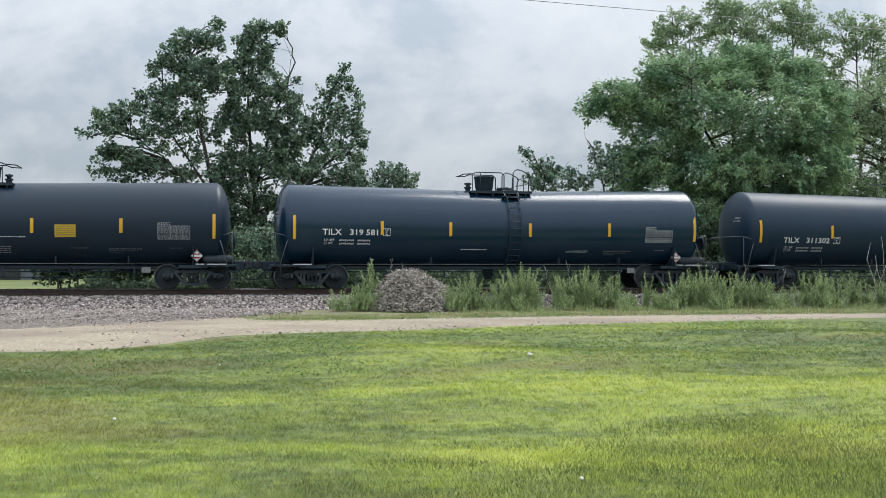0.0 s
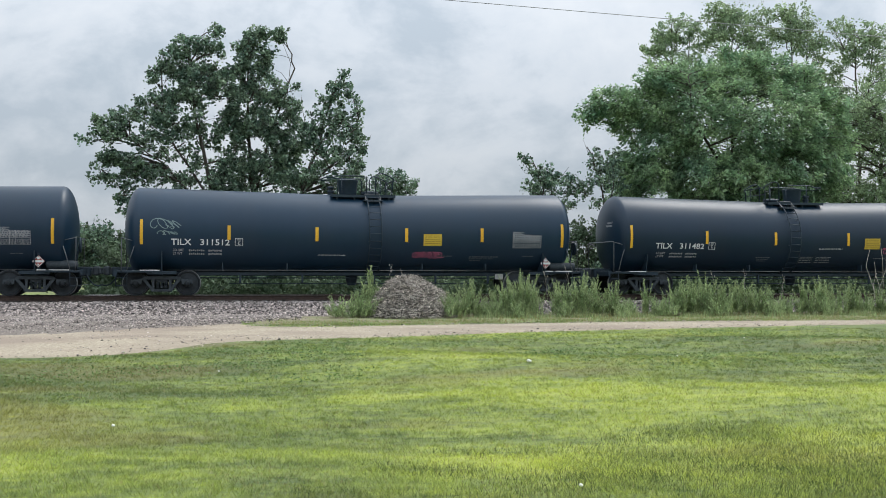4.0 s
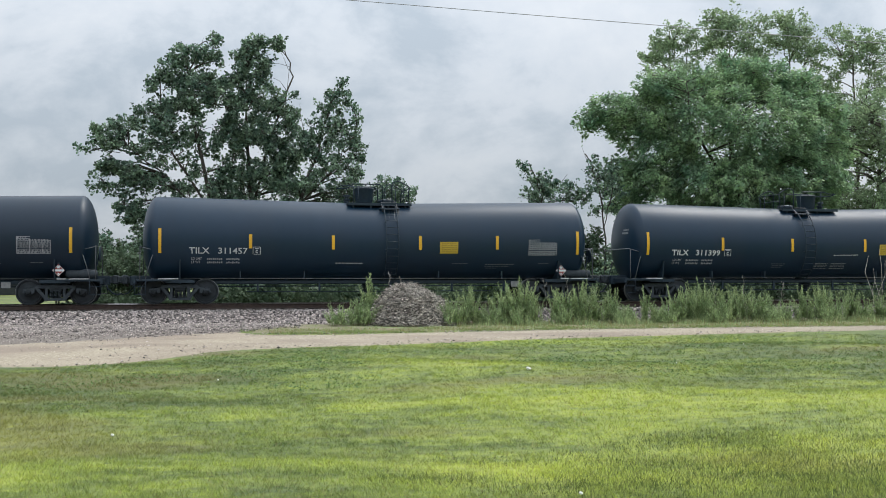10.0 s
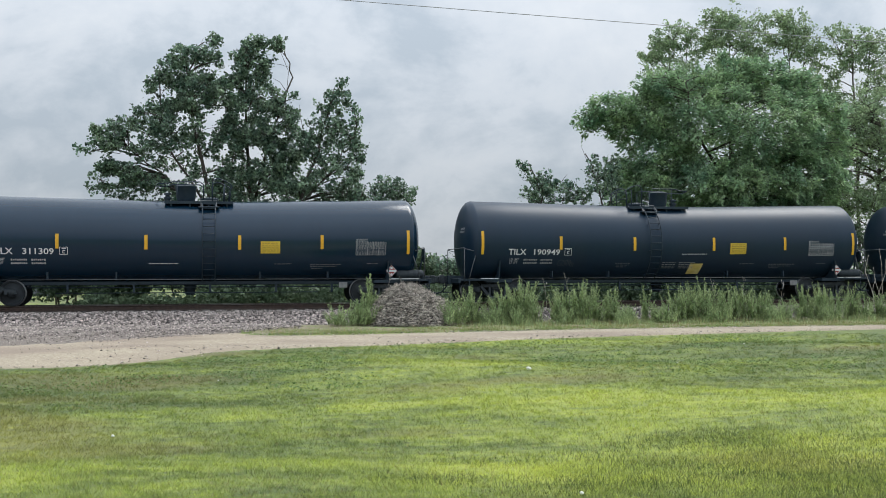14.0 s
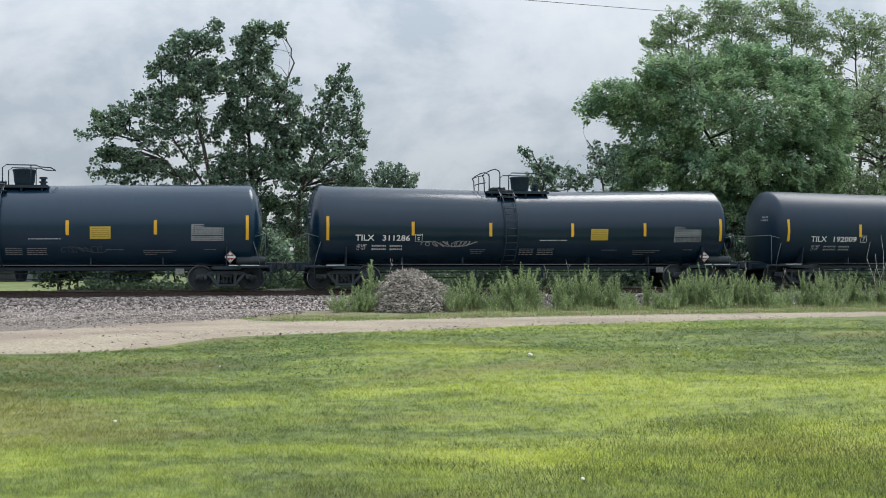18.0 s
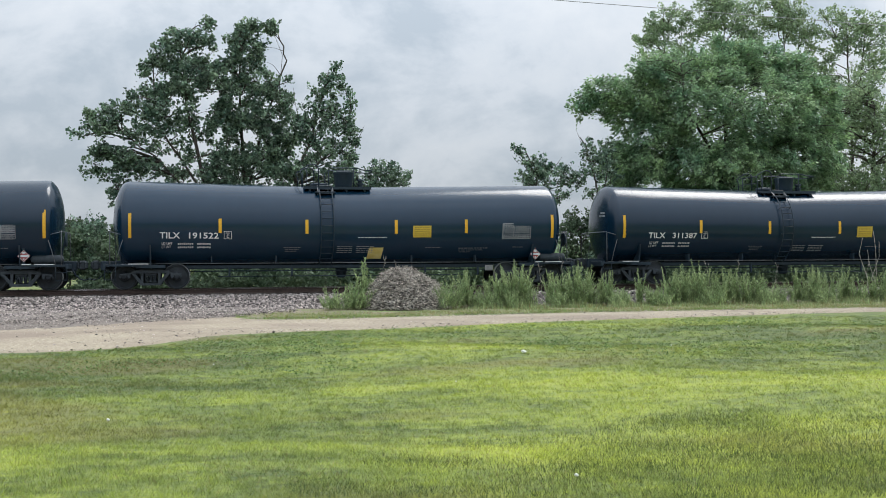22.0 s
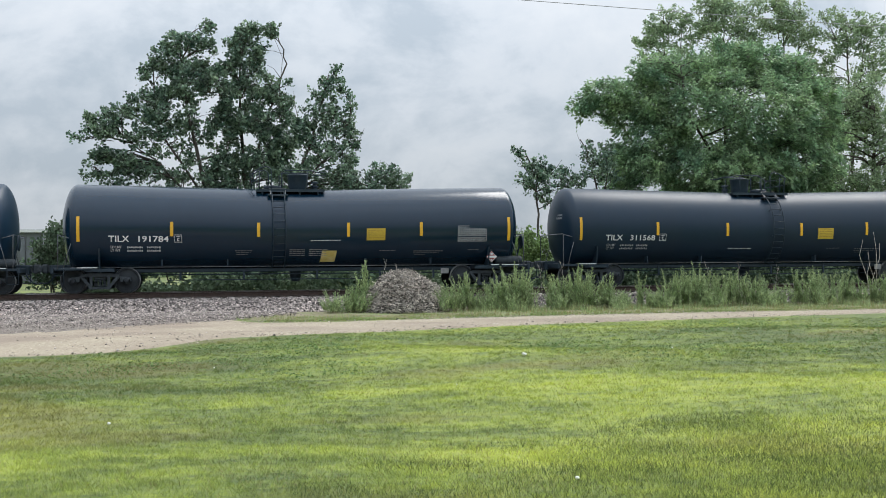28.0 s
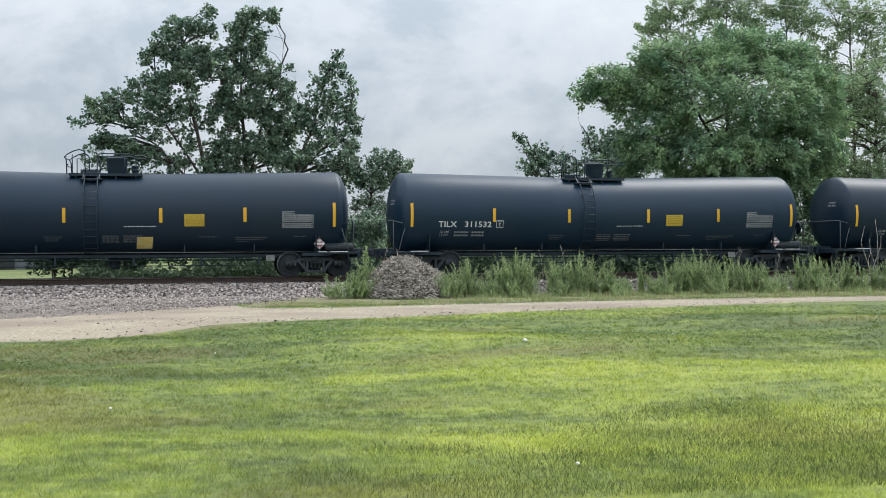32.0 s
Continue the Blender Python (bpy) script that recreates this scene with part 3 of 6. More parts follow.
def rail_mesh(x0, x1):
    bm = BM()
    prof = [(-0.07, -0.17), (0.07, -0.17), (0.07, -0.157), (0.012, -0.14), (0.009, -0.045), (0.036, -0.034), (0.036, -0.008), (0.028, 0.0), (-0.028, 0.0), (-0.036, -0.008), (-0.036, -0.034), (-0.009, -0.045), (-0.012, -0.14), (-0.07, -0.157)]
    rings = [[bm.verts.new((x, y, z)) for y, z in prof] for x in (x0, x1)]
    for k in range(len(prof)):
        f = bm.faces.new((rings[0][k], rings[1][k], rings[1][(k + 1) % len(prof)], rings[0][(k + 1) % len(prof)]))
        f.material_index = 1 if k in (6, 7, 8) else 0
    bm.faces.new(rings[0])
    bm.faces.new(rings[1][::-1])
    bmesh.ops.recalc_face_normals(bm, faces=bm.faces)
    return to_mesh("rail", bm, [M_RAIL, M_RAILTOP], False)


def make_track():
    me = rail_mesh(-620, 620)
    for y in (-0.755, 0.755):
        r = tagged(new("rail", me), "rust brown steel rail with a worn bright head", "rail", "rails of the track", "structure")
        r.location = (0, y, 0)
    bm = box(BM(), -0.115, 0.115, -1.3, 1.3, -0.36, -0.172, 0.012)
    tie = to_mesh("tie", bm, M_TIE, False)
    plate = to_mesh("tie_plate", box(BM(), -0.09, 0.09, -0.17, 0.17, -0.174, -0.155, 0.004), M_RAIL, False)
    bm = BM()
    for i in range(-1180, 1181):
        if not -24 <= i <= 92:
            box(bm, i * 0.52 - 0.115, i * 0.52 + 0.115, -1.3, 1.3, -0.36, -0.172)
    tagged(part("far_ties", bm, M_TIE, smooth=False), "weathered wooden railway ties further along the track", "railway tie", kind="stuff")
    for i in range(-24, 93):
        t = tagged(new("railway_tie", tie), "weathered dark brown wooden railway tie in ballast", "railway tie", "ties of the track")
        t.location = (i * 0.52, rng.uniform(-0.04, 0.04), 0)
        for y in (-0.755, 0.755):
            p = part("tie_plate", plate, None, t)
            p.location = (0, y, 0)


def make_rubble():
    xs = np.linspace(-40, 2.2, 170)
    k = np.linspace(0, 1, 9)
    rag = np.array([0.9 * noise.noise(Vector((x * 0.35, 8.1, 0))) + 0.35 * noise.noise(Vector((x * 1.7, 5.1, 0))) for x in xs])
    y0 = np.interp(xs, [-40, -8, -4, -1, 0.6, 2.2], [-19, -16.6, -15.0, -12.0, -9.6, -5.6]) + rag * 1.1
    y1 = np.full(len(xs), -3.75)
    yy = y0[None] + (y1 - y0)[None] * k[:, None]
    xx = np.broadcast_to(xs[None], yy.shape)
    zz = G + 0.050 + 0.03 * k[:, None] + 0.012 * np.sin(xx * 2.1 + yy * 3.3)
    zz[0] -= 0.045
    v = np.stack([xx, yy, zz], -1).reshape(-1, 3)
    i = np.arange(8)[:, None] * len(xs) + np.arange(len(xs) - 1)[None]
    f = np.stack([i, i + 1, i + 1 + len(xs), i + len(xs)], -1).reshape(-1, 4)
    tagged(new("rubble_strip", np_mesh("rubble_strip", v, f, M_RUBBLE, True)), "grey-brown dirt and rubble between road and ballast", "dirt", kind="structure")


def make_verge():
    xs = np.linspace(0.4, 70, 260)
    k = np.linspace(0, 1, 7)
    rag = np.array([0.5 * noise.noise(Vector((x * 0.8, 2.1, 0))) + 0.3 * noise.noise(Vector((x * 2.7, 6.1, 0))) for x in xs])
    y0 = far_edge(xs) + 0.25 + rag * 0.6
    yy = y0[None] + (-3.8 - y0)[None] * k[:, None]
    xx = np.broadcast_to(xs[None], yy.shape)
    zz = G + 0.022 + 0.012 * np.sin(xx * 3.1 + yy * 2.3)
    zz[0] -= 0.035
    v = np.stack([xx, yy, zz], -1).reshape(-1, 3)
    i = np.arange(6)[:, None] * len(xs) + np.arange(len(xs) - 1)[None]
    f = np.stack([i, i + 1, i + 1 + len(xs), i + len(xs)], -1).reshape(-1, 4)
    tagged(new("verge", np_mesh("verge", v, f, M_SOIL, True)), "patchy soil and thin grass verge beside the road", "verge", kind="structure")


make_ground()
make_rubble()
make_verge()
make_ballast_stones()
make_track()


# ---- trees ----
def leaf_mesh(p, size, up=0.6, broad=False):
    """A small leaf at each place: four-cornered, or broad with five corners."""
    n_ = len(p)
    n = rng.normal(0, 1, (n_, 3)) + np.array([0, 0, up])
    n /= np.linalg.norm(n, axis=1)[:, None]
    t = np.cross(n, rng.normal(0, 1, (n_, 3)))
    t /= np.linalg.norm(t, axis=1)[:, None]
    b = np.cross(n, t)
    L = (size * rng.uniform(0.6, 1.3, n_))[:, None]
    if broad:
        v = np.stack([p - t * L * 0.42 + b * L * 0.26, p + t * L * 0.10 + b * L * 0.46, p + t * L * 0.56 - n * L * 0.1, p + t * L * 0.10 - b * L * 0.46, p - t * L * 0.42 - b * L * 0.26], 1)
        return v.reshape(-1, 3), np.arange(n_ * 5).reshape(-1, 5)
    v = np.stack([p - t * L * 0.5, p + b * L * 0.36 - t * L * 0.08, p + t * L * 0.55 - n * L * 0.1, p - b * L * 0.36 - t * L * 0.08], 1)
    return v.reshape(-1, 3), np.arange(n_ * 4).reshape(-1, 4)


def leaf_cloud(centres, spread, count, size, flat=0.6):
    """Leaves gathered round the given centres."""
    c = np.asarray(centres)
    k = rng.integers(0, len(c), count)
    s = np.asarray(spread)[k] if np.ndim(spread) else spread
    off = np.clip(rng.normal(0, 1, (count, 3)), -1.5, 1.5) * (np.asarray(s)[..., None] if np.ndim(s) else s) * np.array([1, 1, 0.7])
    return leaf_mesh(c[k] + off, size, flat)


WAVES = np.random.default_rng(19)
WAVE_K = WAVES.normal(0, 1, (14, 3))
WAVE_P = WAVES.uniform(0, 6.28, 14)


def swell(p, scale):
    """Smooth uneven field in space, about -1 to 1."""
    return np.sin(p @ WAVE_K.T * scale + WAVE_P).sum(-1) / 3.4


def tree(name, label, base, trunks, lobes, leaves, leaf_size, material, trunk_r=0.2, spread=0.12, per=15, category="tree", bare=(),
         shell=0.0, gap=0.3, ragged=0.26, reach=0.42, droop=0.5, clump=0.14, shrink=0.93, up=0.6, broad=False, even=0.8, seed=0):
    """base: foot; trunks: lists of points from the foot; lobes: (x, y, z, rx, ry, rz, weight) that bound the crown, in world places.
    Twig sprays fill the crown's uneven space: shell draws them outwards, gap opens holes, ragged breaks the outline, reach is a spray's length."""
    global rng
    rng = np.random.default_rng(int(1000 * abs(base[0])) + seed)
    b = Vector(base)
    root = tagged(new(name), label, category)
    root.location = b
    bm = BM()
    spines = [[Vector(p) for p in tr] for tr in trunks]
    for tr in spines:
        pts = []
        for a, c in zip(tr, tr[1:]):
            for q in range(4):
                p = a.lerp(c, q / 4)
                pts.append(p + Vector((rng.normal(0, 0.05), rng.normal(0, 0.05), 0)) * (0 if not pts else 1))
        pts.append(tr[-1])
        tube(bm, [p - b for p in pts], trunk_r * (1.0 if tr is spines[0] else 0.45), 8, 0.025)
    part("trunk", bm, M_BARK, root)
    # places of the sprays
    lo = np.array([l[:6] for l in lobes], float)
    lo[:, 3:6] *= shrink
    total = max(10, int(leaves / per))
    vol = (lo[:, 3] * lo[:, 4] * lo[:, 5]) ** even
    k = rng.choice(len(lo), total * 14, p=vol / vol.sum())
    d = rng.normal(0, 1, (len(k), 3))
    d /= np.linalg.norm(d, axis=1)[:, None]
    p = lo[k, :3] + d * (rng.random(len(k)) ** (1 / 3) * 1.12)[:, None] * lo[k, 3:6]
    inside = np.full(len(p), -9.0)
    share = np.zeros(len(p))
    for l in lo:
        q = 1 - np.sqrt((((p - l[:3]) / l[3:6]) ** 2).sum(1))
        inside = np.maximum(inside, q)
        share += q > -0.12
    size = float(np.median(lo[:, 3]))
    edge = inside + ragged * (0.6 * swell(p, 1.1 / max(size, 0.35)) + 0.55 * swell(p + 7.0, 2.6 / max(size, 0.35))) + clump * swell(p + 11.0, 3.8)
    ok = (edge > 0.02) & (swell(p + 3.0, 3.4) > gap - 1.0) & (rng.random(len(p)) < 1 / np.maximum(share, 1))
    ok &= rng.random(len(p)) < np.clip(1 - shell * (edge - 0.10) * 2.0, 0.10, 1.0)
    p, inside = p[ok][:total], inside[ok][:total]
    mid = (lo[:, :3] * vol[:, None]).sum(0) / vol.sum()
    # a spray points outwards and up
    out = p - mid - np.array([0, 0, -droop])
    out /= np.linalg.norm(out, axis=1)[:, None] + 1e-6
    out = out + rng.normal(0, 0.45, p.shape) + np.array([0, 0, 0.35])
    out /= np.linalg.norm(out, axis=1)[:, None]
    ln = reach * rng.uniform(0.45, 1.25, len(p))
    tip = p + out * ln[:, None]
    # limbs carry branches, branches carry the sprays
    limbs = BM()
    flat = np.array([tuple(q) for tr in spines for a, c in zip(tr, tr[1:]) for q in (a.lerp(c, f) for f in (0.15, 0.35, 0.55, 0.75, 1.0))])
    nb = max(5, min(170, len(p) // 16))
    pick = rng.choice(len(p), min(nb, len(p)), replace=False)
    nodes = [q for q in flat]
    for i in pick:
        e = p[i]
        far = np.linalg.norm(flat - e, axis=1) + 2.0 * np.maximum(flat[:, 2] - e[2] + 0.2, 0)
        s = flat[far.argmin()]
        dist = float(np.linalg.norm(e - s))
        m1 = s + (e - s) * 0.4 + np.array([rng.normal(0, 0.06), rng.normal(0, 0.06), 0.10]) * dist
        m2 = s + (e - s) * 0.75 + np.array([rng.normal(0, 0.05), rng.normal(0, 0.05), 0.08]) * dist
        tube(limbs, [Vector(q) - b for q in (s, m1, m2, e)], min(trunk_r * 0.36, 0.018 + dist * 0.013), 5, 0.012, caps=False)
        nodes += [m1, m2, e]
    nodes = np.array(nodes)
    for i in range(0, len(p), 2 if len(p) < 6000 else 5):
        far = np.linalg.norm(nodes - p[i], axis=1) + np.maximum(nodes[:, 2] - p[i, 2], 0)
        s = nodes[far.argmin()]
        tube(limbs, [Vector(s) - b, Vector((s + p[i]) * 0.5) - b + Vector((0, 0, 0.04)), Vector(p[i]) - b, Vector(tip[i]) - b], 0.014, 3, 0.004, caps=False)
    for line in bare:
        tube(limbs, [Vector(q) - b for q in line], 0.017, 5, 0.006)
    part("branchwork", limbs, M_BARK, root)
    # leaves along each spray
    w = rng.uniform(0.3, 1.0, len(p)) ** 2
    k = rng.choice(len(p), leaves, p=w / w.sum())
    f = rng.random(leaves)
    off = np.clip(rng.normal(0, 1, (leaves, 3)), -1.7, 1.7) * spread * (1.15 - 0.75 * f)[:, None] * np.array([1, 1, 0.75])
    v, fc = leaf_mesh(p[k] + out[k] * (ln[k] * f)[:, None] + off - np.array(base), leaf_size, up, broad)
    part("crown", np_mesh("crown", v, fc, material), None, root)
    return root


def spray_tree(name, label, base, trunks, lobes, sprays, per, material, trunk_r=0.2, fill=30000, size=0.17):
    """A broad tree whose crown is built of flat leafy sprays at the ends of its boughs, layer over layer, with shade between them."""
    global rng
    rng = np.random.default_rng(41)
    b = np.array(base)
    root = tagged(new(name), label, "tree")
    root.location = base
    bm = BM()
    spines = [[Vector(p) for p in tr] for tr in trunks]
    for tr in spines:
        pts = [a.lerp(c, q / 4) for a, c in zip(tr, tr[1:]) for q in range(4)] + [tr[-1]]
        pts = [pts[0]] + [p + Vector((rng.normal(0, 0.05), rng.normal(0, 0.05), 0)) for p in pts[1:]]
        tube(bm, [p - Vector(base) for p in pts], trunk_r * (1.0 if tr is spines[0] else 0.45), 8, 0.025)
    part("trunk", bm, M_BARK, root)
    lo = np.array([l[:6] for l in lobes], float)
    area = (lo[:, 3] * lo[:, 5]) ** 0.75
    k = rng.choice(len(lo), sprays * 9, p=area / area.sum())
    d = rng.normal(0, 1, (len(k), 3))
    d[:, 1] = np.where(rng.random(len(k)) < 0.75, -np.abs(d[:, 1]), d[:, 1])
    d /= np.linalg.norm(d, axis=1)[:, None]
    deep = rng.uniform(0.74, 1.0, len(k))
    p = lo[k, :3] + d * deep[:, None] * lo[k, 3:6]
    inner = np.full(len(p), -9.0)
    for l in lo:
        inner = np.maximum(inner, 1 - np.sqrt((((p - l[:3]) / l[3:6]) ** 2).sum(1)))
    # boughs near one another make room: no spray right over another
    ok = (inner < 0.34) & (swell(p + 3.0, 1.7) > -0.62)
    p = p[ok]
    cell, taken, keep = 0.5, set(), []
    for i, q in enumerate(p):
        key = (int(q[0] / cell), int(q[1] / cell), int(q[2] / cell))
        if key not in taken:
            taken.add(key)
            keep.append(i)
        if len(keep) >= sprays:
            break
    p = p[keep]
    mid = (lo[:, :3] * area[:, None]).sum(0) / area.sum()
    out = (p - mid) * np.array([1, 1, 0.55])
    out /= np.linalg.norm(out, axis=1)[:, None] + 1e-6
    out += rng.normal(0, 0.38, p.shape)
    out[:, 2] = np.clip(out[:, 2] * 1.5 - 0.1, -0.5, 1.1) + rng.normal(0, 0.32, len(p))
    out /= np.linalg.norm(out, axis=1)[:, None]
    side = np.cross(out, np.array([0, 0, 1.0]))
    side /= np.linalg.norm(side, axis=1)[:, None] + 1e-6
    flat = np.array([tuple(q) for tr in spines for a, c in zip(tr, tr[1:]) for q in (a.lerp(c, f) for f in (0.15, 0.35, 0.55, 0.75, 1.0))])
    limbs = BM()
    for i in range(len(p)):
        far = np.linalg.norm(flat - p[i], axis=1) + 1.5 * np.maximum(flat[:, 2] - p[i, 2] + 0.2, 0)
        s = flat[far.argmin()]
        if i % 3 == 0:
            tube(limbs, [Vector(s - b), Vector(s + (p[i] - s) * 0.55 + np.array([0, 0, 0.12]) - b), Vector(p[i] - b)], 0.03, 4, 0.01, caps=False)
        tube(limbs, [Vector(p[i] - out[i] * 0.5 - b), Vector(p[i] - b), Vector(p[i] + out[i] * 0.4 - b)], 0.012, 3, 0.004, caps=False)
    part("branchwork", limbs, M_BARK, root)
    # leaves stand out from the spray's stem like fingers, the tips hanging
    n = len(p) * per
    j = np.repeat(np.arange(len(p)), per)
    grow = rng.uniform(0.75, 1.3, len(p))[j]
    f = rng.random(n) ** 0.8
    wide = rng.normal(0, 1, n) * (0.22 * (1.1 - 0.75 * f))
    c = p[j] + out[j] * ((f * 0.85 - 0.32) * grow)[:, None] + side[j] * (wide * grow)[:, None]
    c[:, 2] += rng.normal(0, 0.12, n) - 0.10 * f * grow - 0.25 * np.abs(wide)
    t = out[j] * 0.8 + side[j] * (np.sign(wide) * rng.uniform(0.1, 1.2, n))[:, None] + rng.normal(0, 0.35, (n, 3)) + np.array([0, 0, -0.15])
    t /= np.linalg.norm(t, axis=1)[:, None]
    up = rng.normal(0, 0.5, (n, 3)) + np.array([0, 0, 0.75]) + 0.55 * (p - mid)[j] / np.linalg.norm((p - mid)[j], axis=1)[:, None]
    w = np.cross(t, up)
    w /= np.linalg.norm(w, axis=1)[:, None]
    L = (size * rng.uniform(0.6, 1.25, n))[:, None]
    v = np.stack([c - t * L * 0.4, c + w * L * 0.30, c + t * L * 0.62 - np.array([0, 0, 0.12]) * L, c - w * L * 0.30], 1).reshape(-1, 3) - b
    fc = np.arange(n * 4).reshape(-1, 4)
    # shaded leaves inside
    k = rng.choice(len(lo), fill, p=area / area.sum())
    d = rng.normal(0, 1, (fill, 3))
    d /= np.linalg.norm(d, axis=1)[:, None]
    q = lo[k, :3] + d * (rng.random(fill) ** 0.5 * 0.82)[:, None] * lo[k, 3:6]
    q = q[swell(q + 5.0, 2.6) > -0.5]
    v2, f2 = leaf_mesh(q - b, size * 0.95, 0.9)
    part("crown", np_mesh("crown", np.concatenate([v, v2]), np.concatenate([fc, f2 + len(v)]), material), None, root)
    return root


def at12(px, py, rx, ry, wt, y=12.0, depth=1.0):
    """A crown lobe on the plane at y, from bearings out of the viewpoint."""
    side = math.atan((px - 784) / 1940.4)
    d = (y + 40.54) / math.cos(radians(12.47) + side) * math.cos(side)
    m = d / 1940.4
    return ((y + 40.54) * math.tan(radians(12.47) + side), y, 0.9 + (468.2 - py) * m, rx * m, rx * m * depth, ry * m, wt)


def spot(px, py, y):
    return at12(px, py, 0, 0, 0, y)[:3]


def make_trees():
    T = "tall poplar with a loose dark green crown behind the track"
    tree("poplar_tree", T, (spot(385, 0, 12)[0], 12, G),
         [[(spot(385, 0, 12)[0], 12, G), spot(375, 330, 12), spot(345, 190, 12), spot(330, 75, 12)], [spot(380, 380, 12), spot(300, 290, 12), spot(230, 235, 12)], [spot(378, 350, 12), spot(290, 220, 12), spot(285, 120, 12)]],
         [at12(*q, 1) for q in ((375, 60, 16, 18), (348, 78, 34, 28), (318, 106, 34, 32), (284, 130, 24, 24), (345, 150, 48, 48), (290, 175, 42, 32), (250, 200, 30, 24), (216, 208, 26, 15), (178, 207, 9, 8), (310, 225, 62, 46),
          (236, 244, 26, 14), (196, 232, 26, 12), (158, 237, 20, 7), (205, 268, 22, 14), (262, 280, 46, 26), (172, 288, 16, 7), (182, 303, 20, 8), (232, 308, 32, 14), (318, 290, 56, 40), (396, 215, 30, 54), (385, 300, 36, 40),
          (370, 375, 44, 52), (300, 350, 46, 36), (248, 352, 36, 24), (262, 400, 44, 46), (384, 150, 18, 30), (408, 175, 22, 40), (372, 100, 26, 34))],
         37000, 0.122, M_LEAF_A, 0.13, gap=0.42, shrink=1.0, ragged=0.36, clump=0.26, spread=0.13, per=20, broad=True, even=0.6,
         bare=[[spot(215, 245, 12), spot(175, 240, 12), spot(138, 235, 12)], [spot(345, 120, 12), spot(352, 70, 12), spot(362, 40, 12)], [spot(300, 270, 12), spot(262, 222, 12), spot(243, 215, 12)]])
    tree("poplar_tree", T, (spot(455, 0, 13)[0], 13, G),
         [[(spot(455, 0, 13)[0], 13, G), spot(450, 330, 13), spot(440, 190, 13), spot(442, 60, 13)], [spot(452, 340, 13), spot(480, 220, 13), spot(520, 110, 13), spot(505, 60, 13)]],
         [at12(*q, 1, 13) for q in ((445, 66, 28, 26), (430, 56, 12, 13), (466, 58, 12, 15), (452, 98, 32, 34), (428, 150, 32, 44), (470, 160, 34, 46), (508, 178, 22, 34), (450, 225, 48, 46), (500, 235, 32, 46), (470, 295, 58, 42),
          (445, 355, 58, 46), (505, 385, 50, 50), (430, 415, 50, 40), (492, 58, 9, 9), (510, 109, 7, 8), (524, 150, 12, 7), (410, 126, 14, 9))],
         32000, 0.122, M_LEAF_A, 0.13, gap=0.52, shrink=1.0, ragged=0.36, clump=0.26, spread=0.13, per=20, broad=True, even=0.6,
         bare=[[spot(508, 215, 13), spot(508, 160, 13), spot(514, 100, 13), spot(501, 68, 13), spot(490, 55, 13)], [spot(510, 135, 13), spot(498, 118, 13), spot(486, 112, 13)]])
    tree("poplar_tree", T, (spot(520, 0, 11.5)[0], 11.5, G),
         [[(spot(520, 0, 11.5)[0], 11.5, G), spot(530, 340, 11.5), spot(565, 240, 11.5), spot(595, 130, 11.5)], [spot(530, 340, 11.5), spot(600, 270, 11.5), spot(635, 200, 11.5)]],
         [at12(*q, 1, 11.5) for q in ((586, 122, 11, 13), (604, 127, 8, 8), (600, 150, 26, 26), (622, 176, 24, 30), (578, 185, 14, 24), (605, 216, 34, 30), (558, 245, 34, 38), (632, 250, 14, 32), (585, 290, 54, 40), (540, 325, 50, 40),
          (552, 205, 20, 34), (610, 335, 42, 34), (560, 395, 54, 46))],
         15500, 0.122, M_LEAF_A, 0.11, gap=0.56, clump=0.26, ragged=0.36, spread=0.13, per=20, broad=True, shrink=1.0, even=0.6,
         bare=[[spot(630, 306, 11.5), spot(643, 274, 11.5), spot(640, 219, 11.5)], [spot(545, 230, 11.5), spot(536, 185, 11.5), spot(533, 158, 11.5)], [spot(643, 262, 11.5), spot(652, 240, 11.5), spot(658, 226, 11.5)]])
    tree("young_poplar_tree", "small poplar with a low rounded green crown", (spot(650, 0, 11)[0], 11, G),
         [[(spot(650, 0, 11)[0], 11, G), spot(660, 400, 11), spot(680, 310, 11)]],
         [at12(680, 316, 40, 22, 2, 11), at12(722, 326, 20, 13, 0.6, 11), at12(705, 340, 26, 20, 0.6, 11), at12(665, 345, 36, 30, 1.6, 11), at12(640, 320, 24, 34, 1, 11), at12(665, 400, 38, 38, 1.6, 11), at12(640, 440, 44, 30, 1.2, 11)],
         10000, 0.125, M_LEAF_A, 0.1)
    spray_tree("maple_tree", "large dense green maple behind the track", (spot(1290, 0, 10)[0], 10, G),
         [[(spot(1290, 0, 10)[0], 10, G), spot(1290, 360, 10), spot(1300, 220, 10), spot(1310, 110, 10)], [spot(1290, 350, 10), spot(1190, 250, 10), spot(1110, 190, 10)], [spot(1295, 340, 10), spot(1400, 240, 10), spot(1430, 170, 10)],
          [spot(1290, 380, 10), spot(1200, 320, 10), spot(1100, 290, 10)], [spot(1290, 300, 10), spot(1230, 200, 9), spot(1220, 120, 9)]],
         [at12(*q, 1, 10) for q in ((1290, 122, 62, 44), (1345, 122, 56, 44), (1215, 140, 58, 42), (1165, 138, 40, 32), (1105, 172, 52, 42), (1078, 178, 36, 34), (1050, 194, 26, 18), (1140, 200, 56, 42), (1170, 250, 66, 44),
          (1405, 150, 50, 50), (1450, 185, 46, 46), (1462, 240, 42, 50), (1300, 215, 150, 90), (1300, 305, 150, 52), (1400, 300, 100, 64), (1150, 305, 70, 36), (1120, 285, 30, 30), (1112, 330, 34, 24),
          (1230, 370, 100, 46), (1360, 375, 105, 50), (1250, 425, 80, 40))],
         1350, 84, M_LEAF_B, 0.2, 43000)
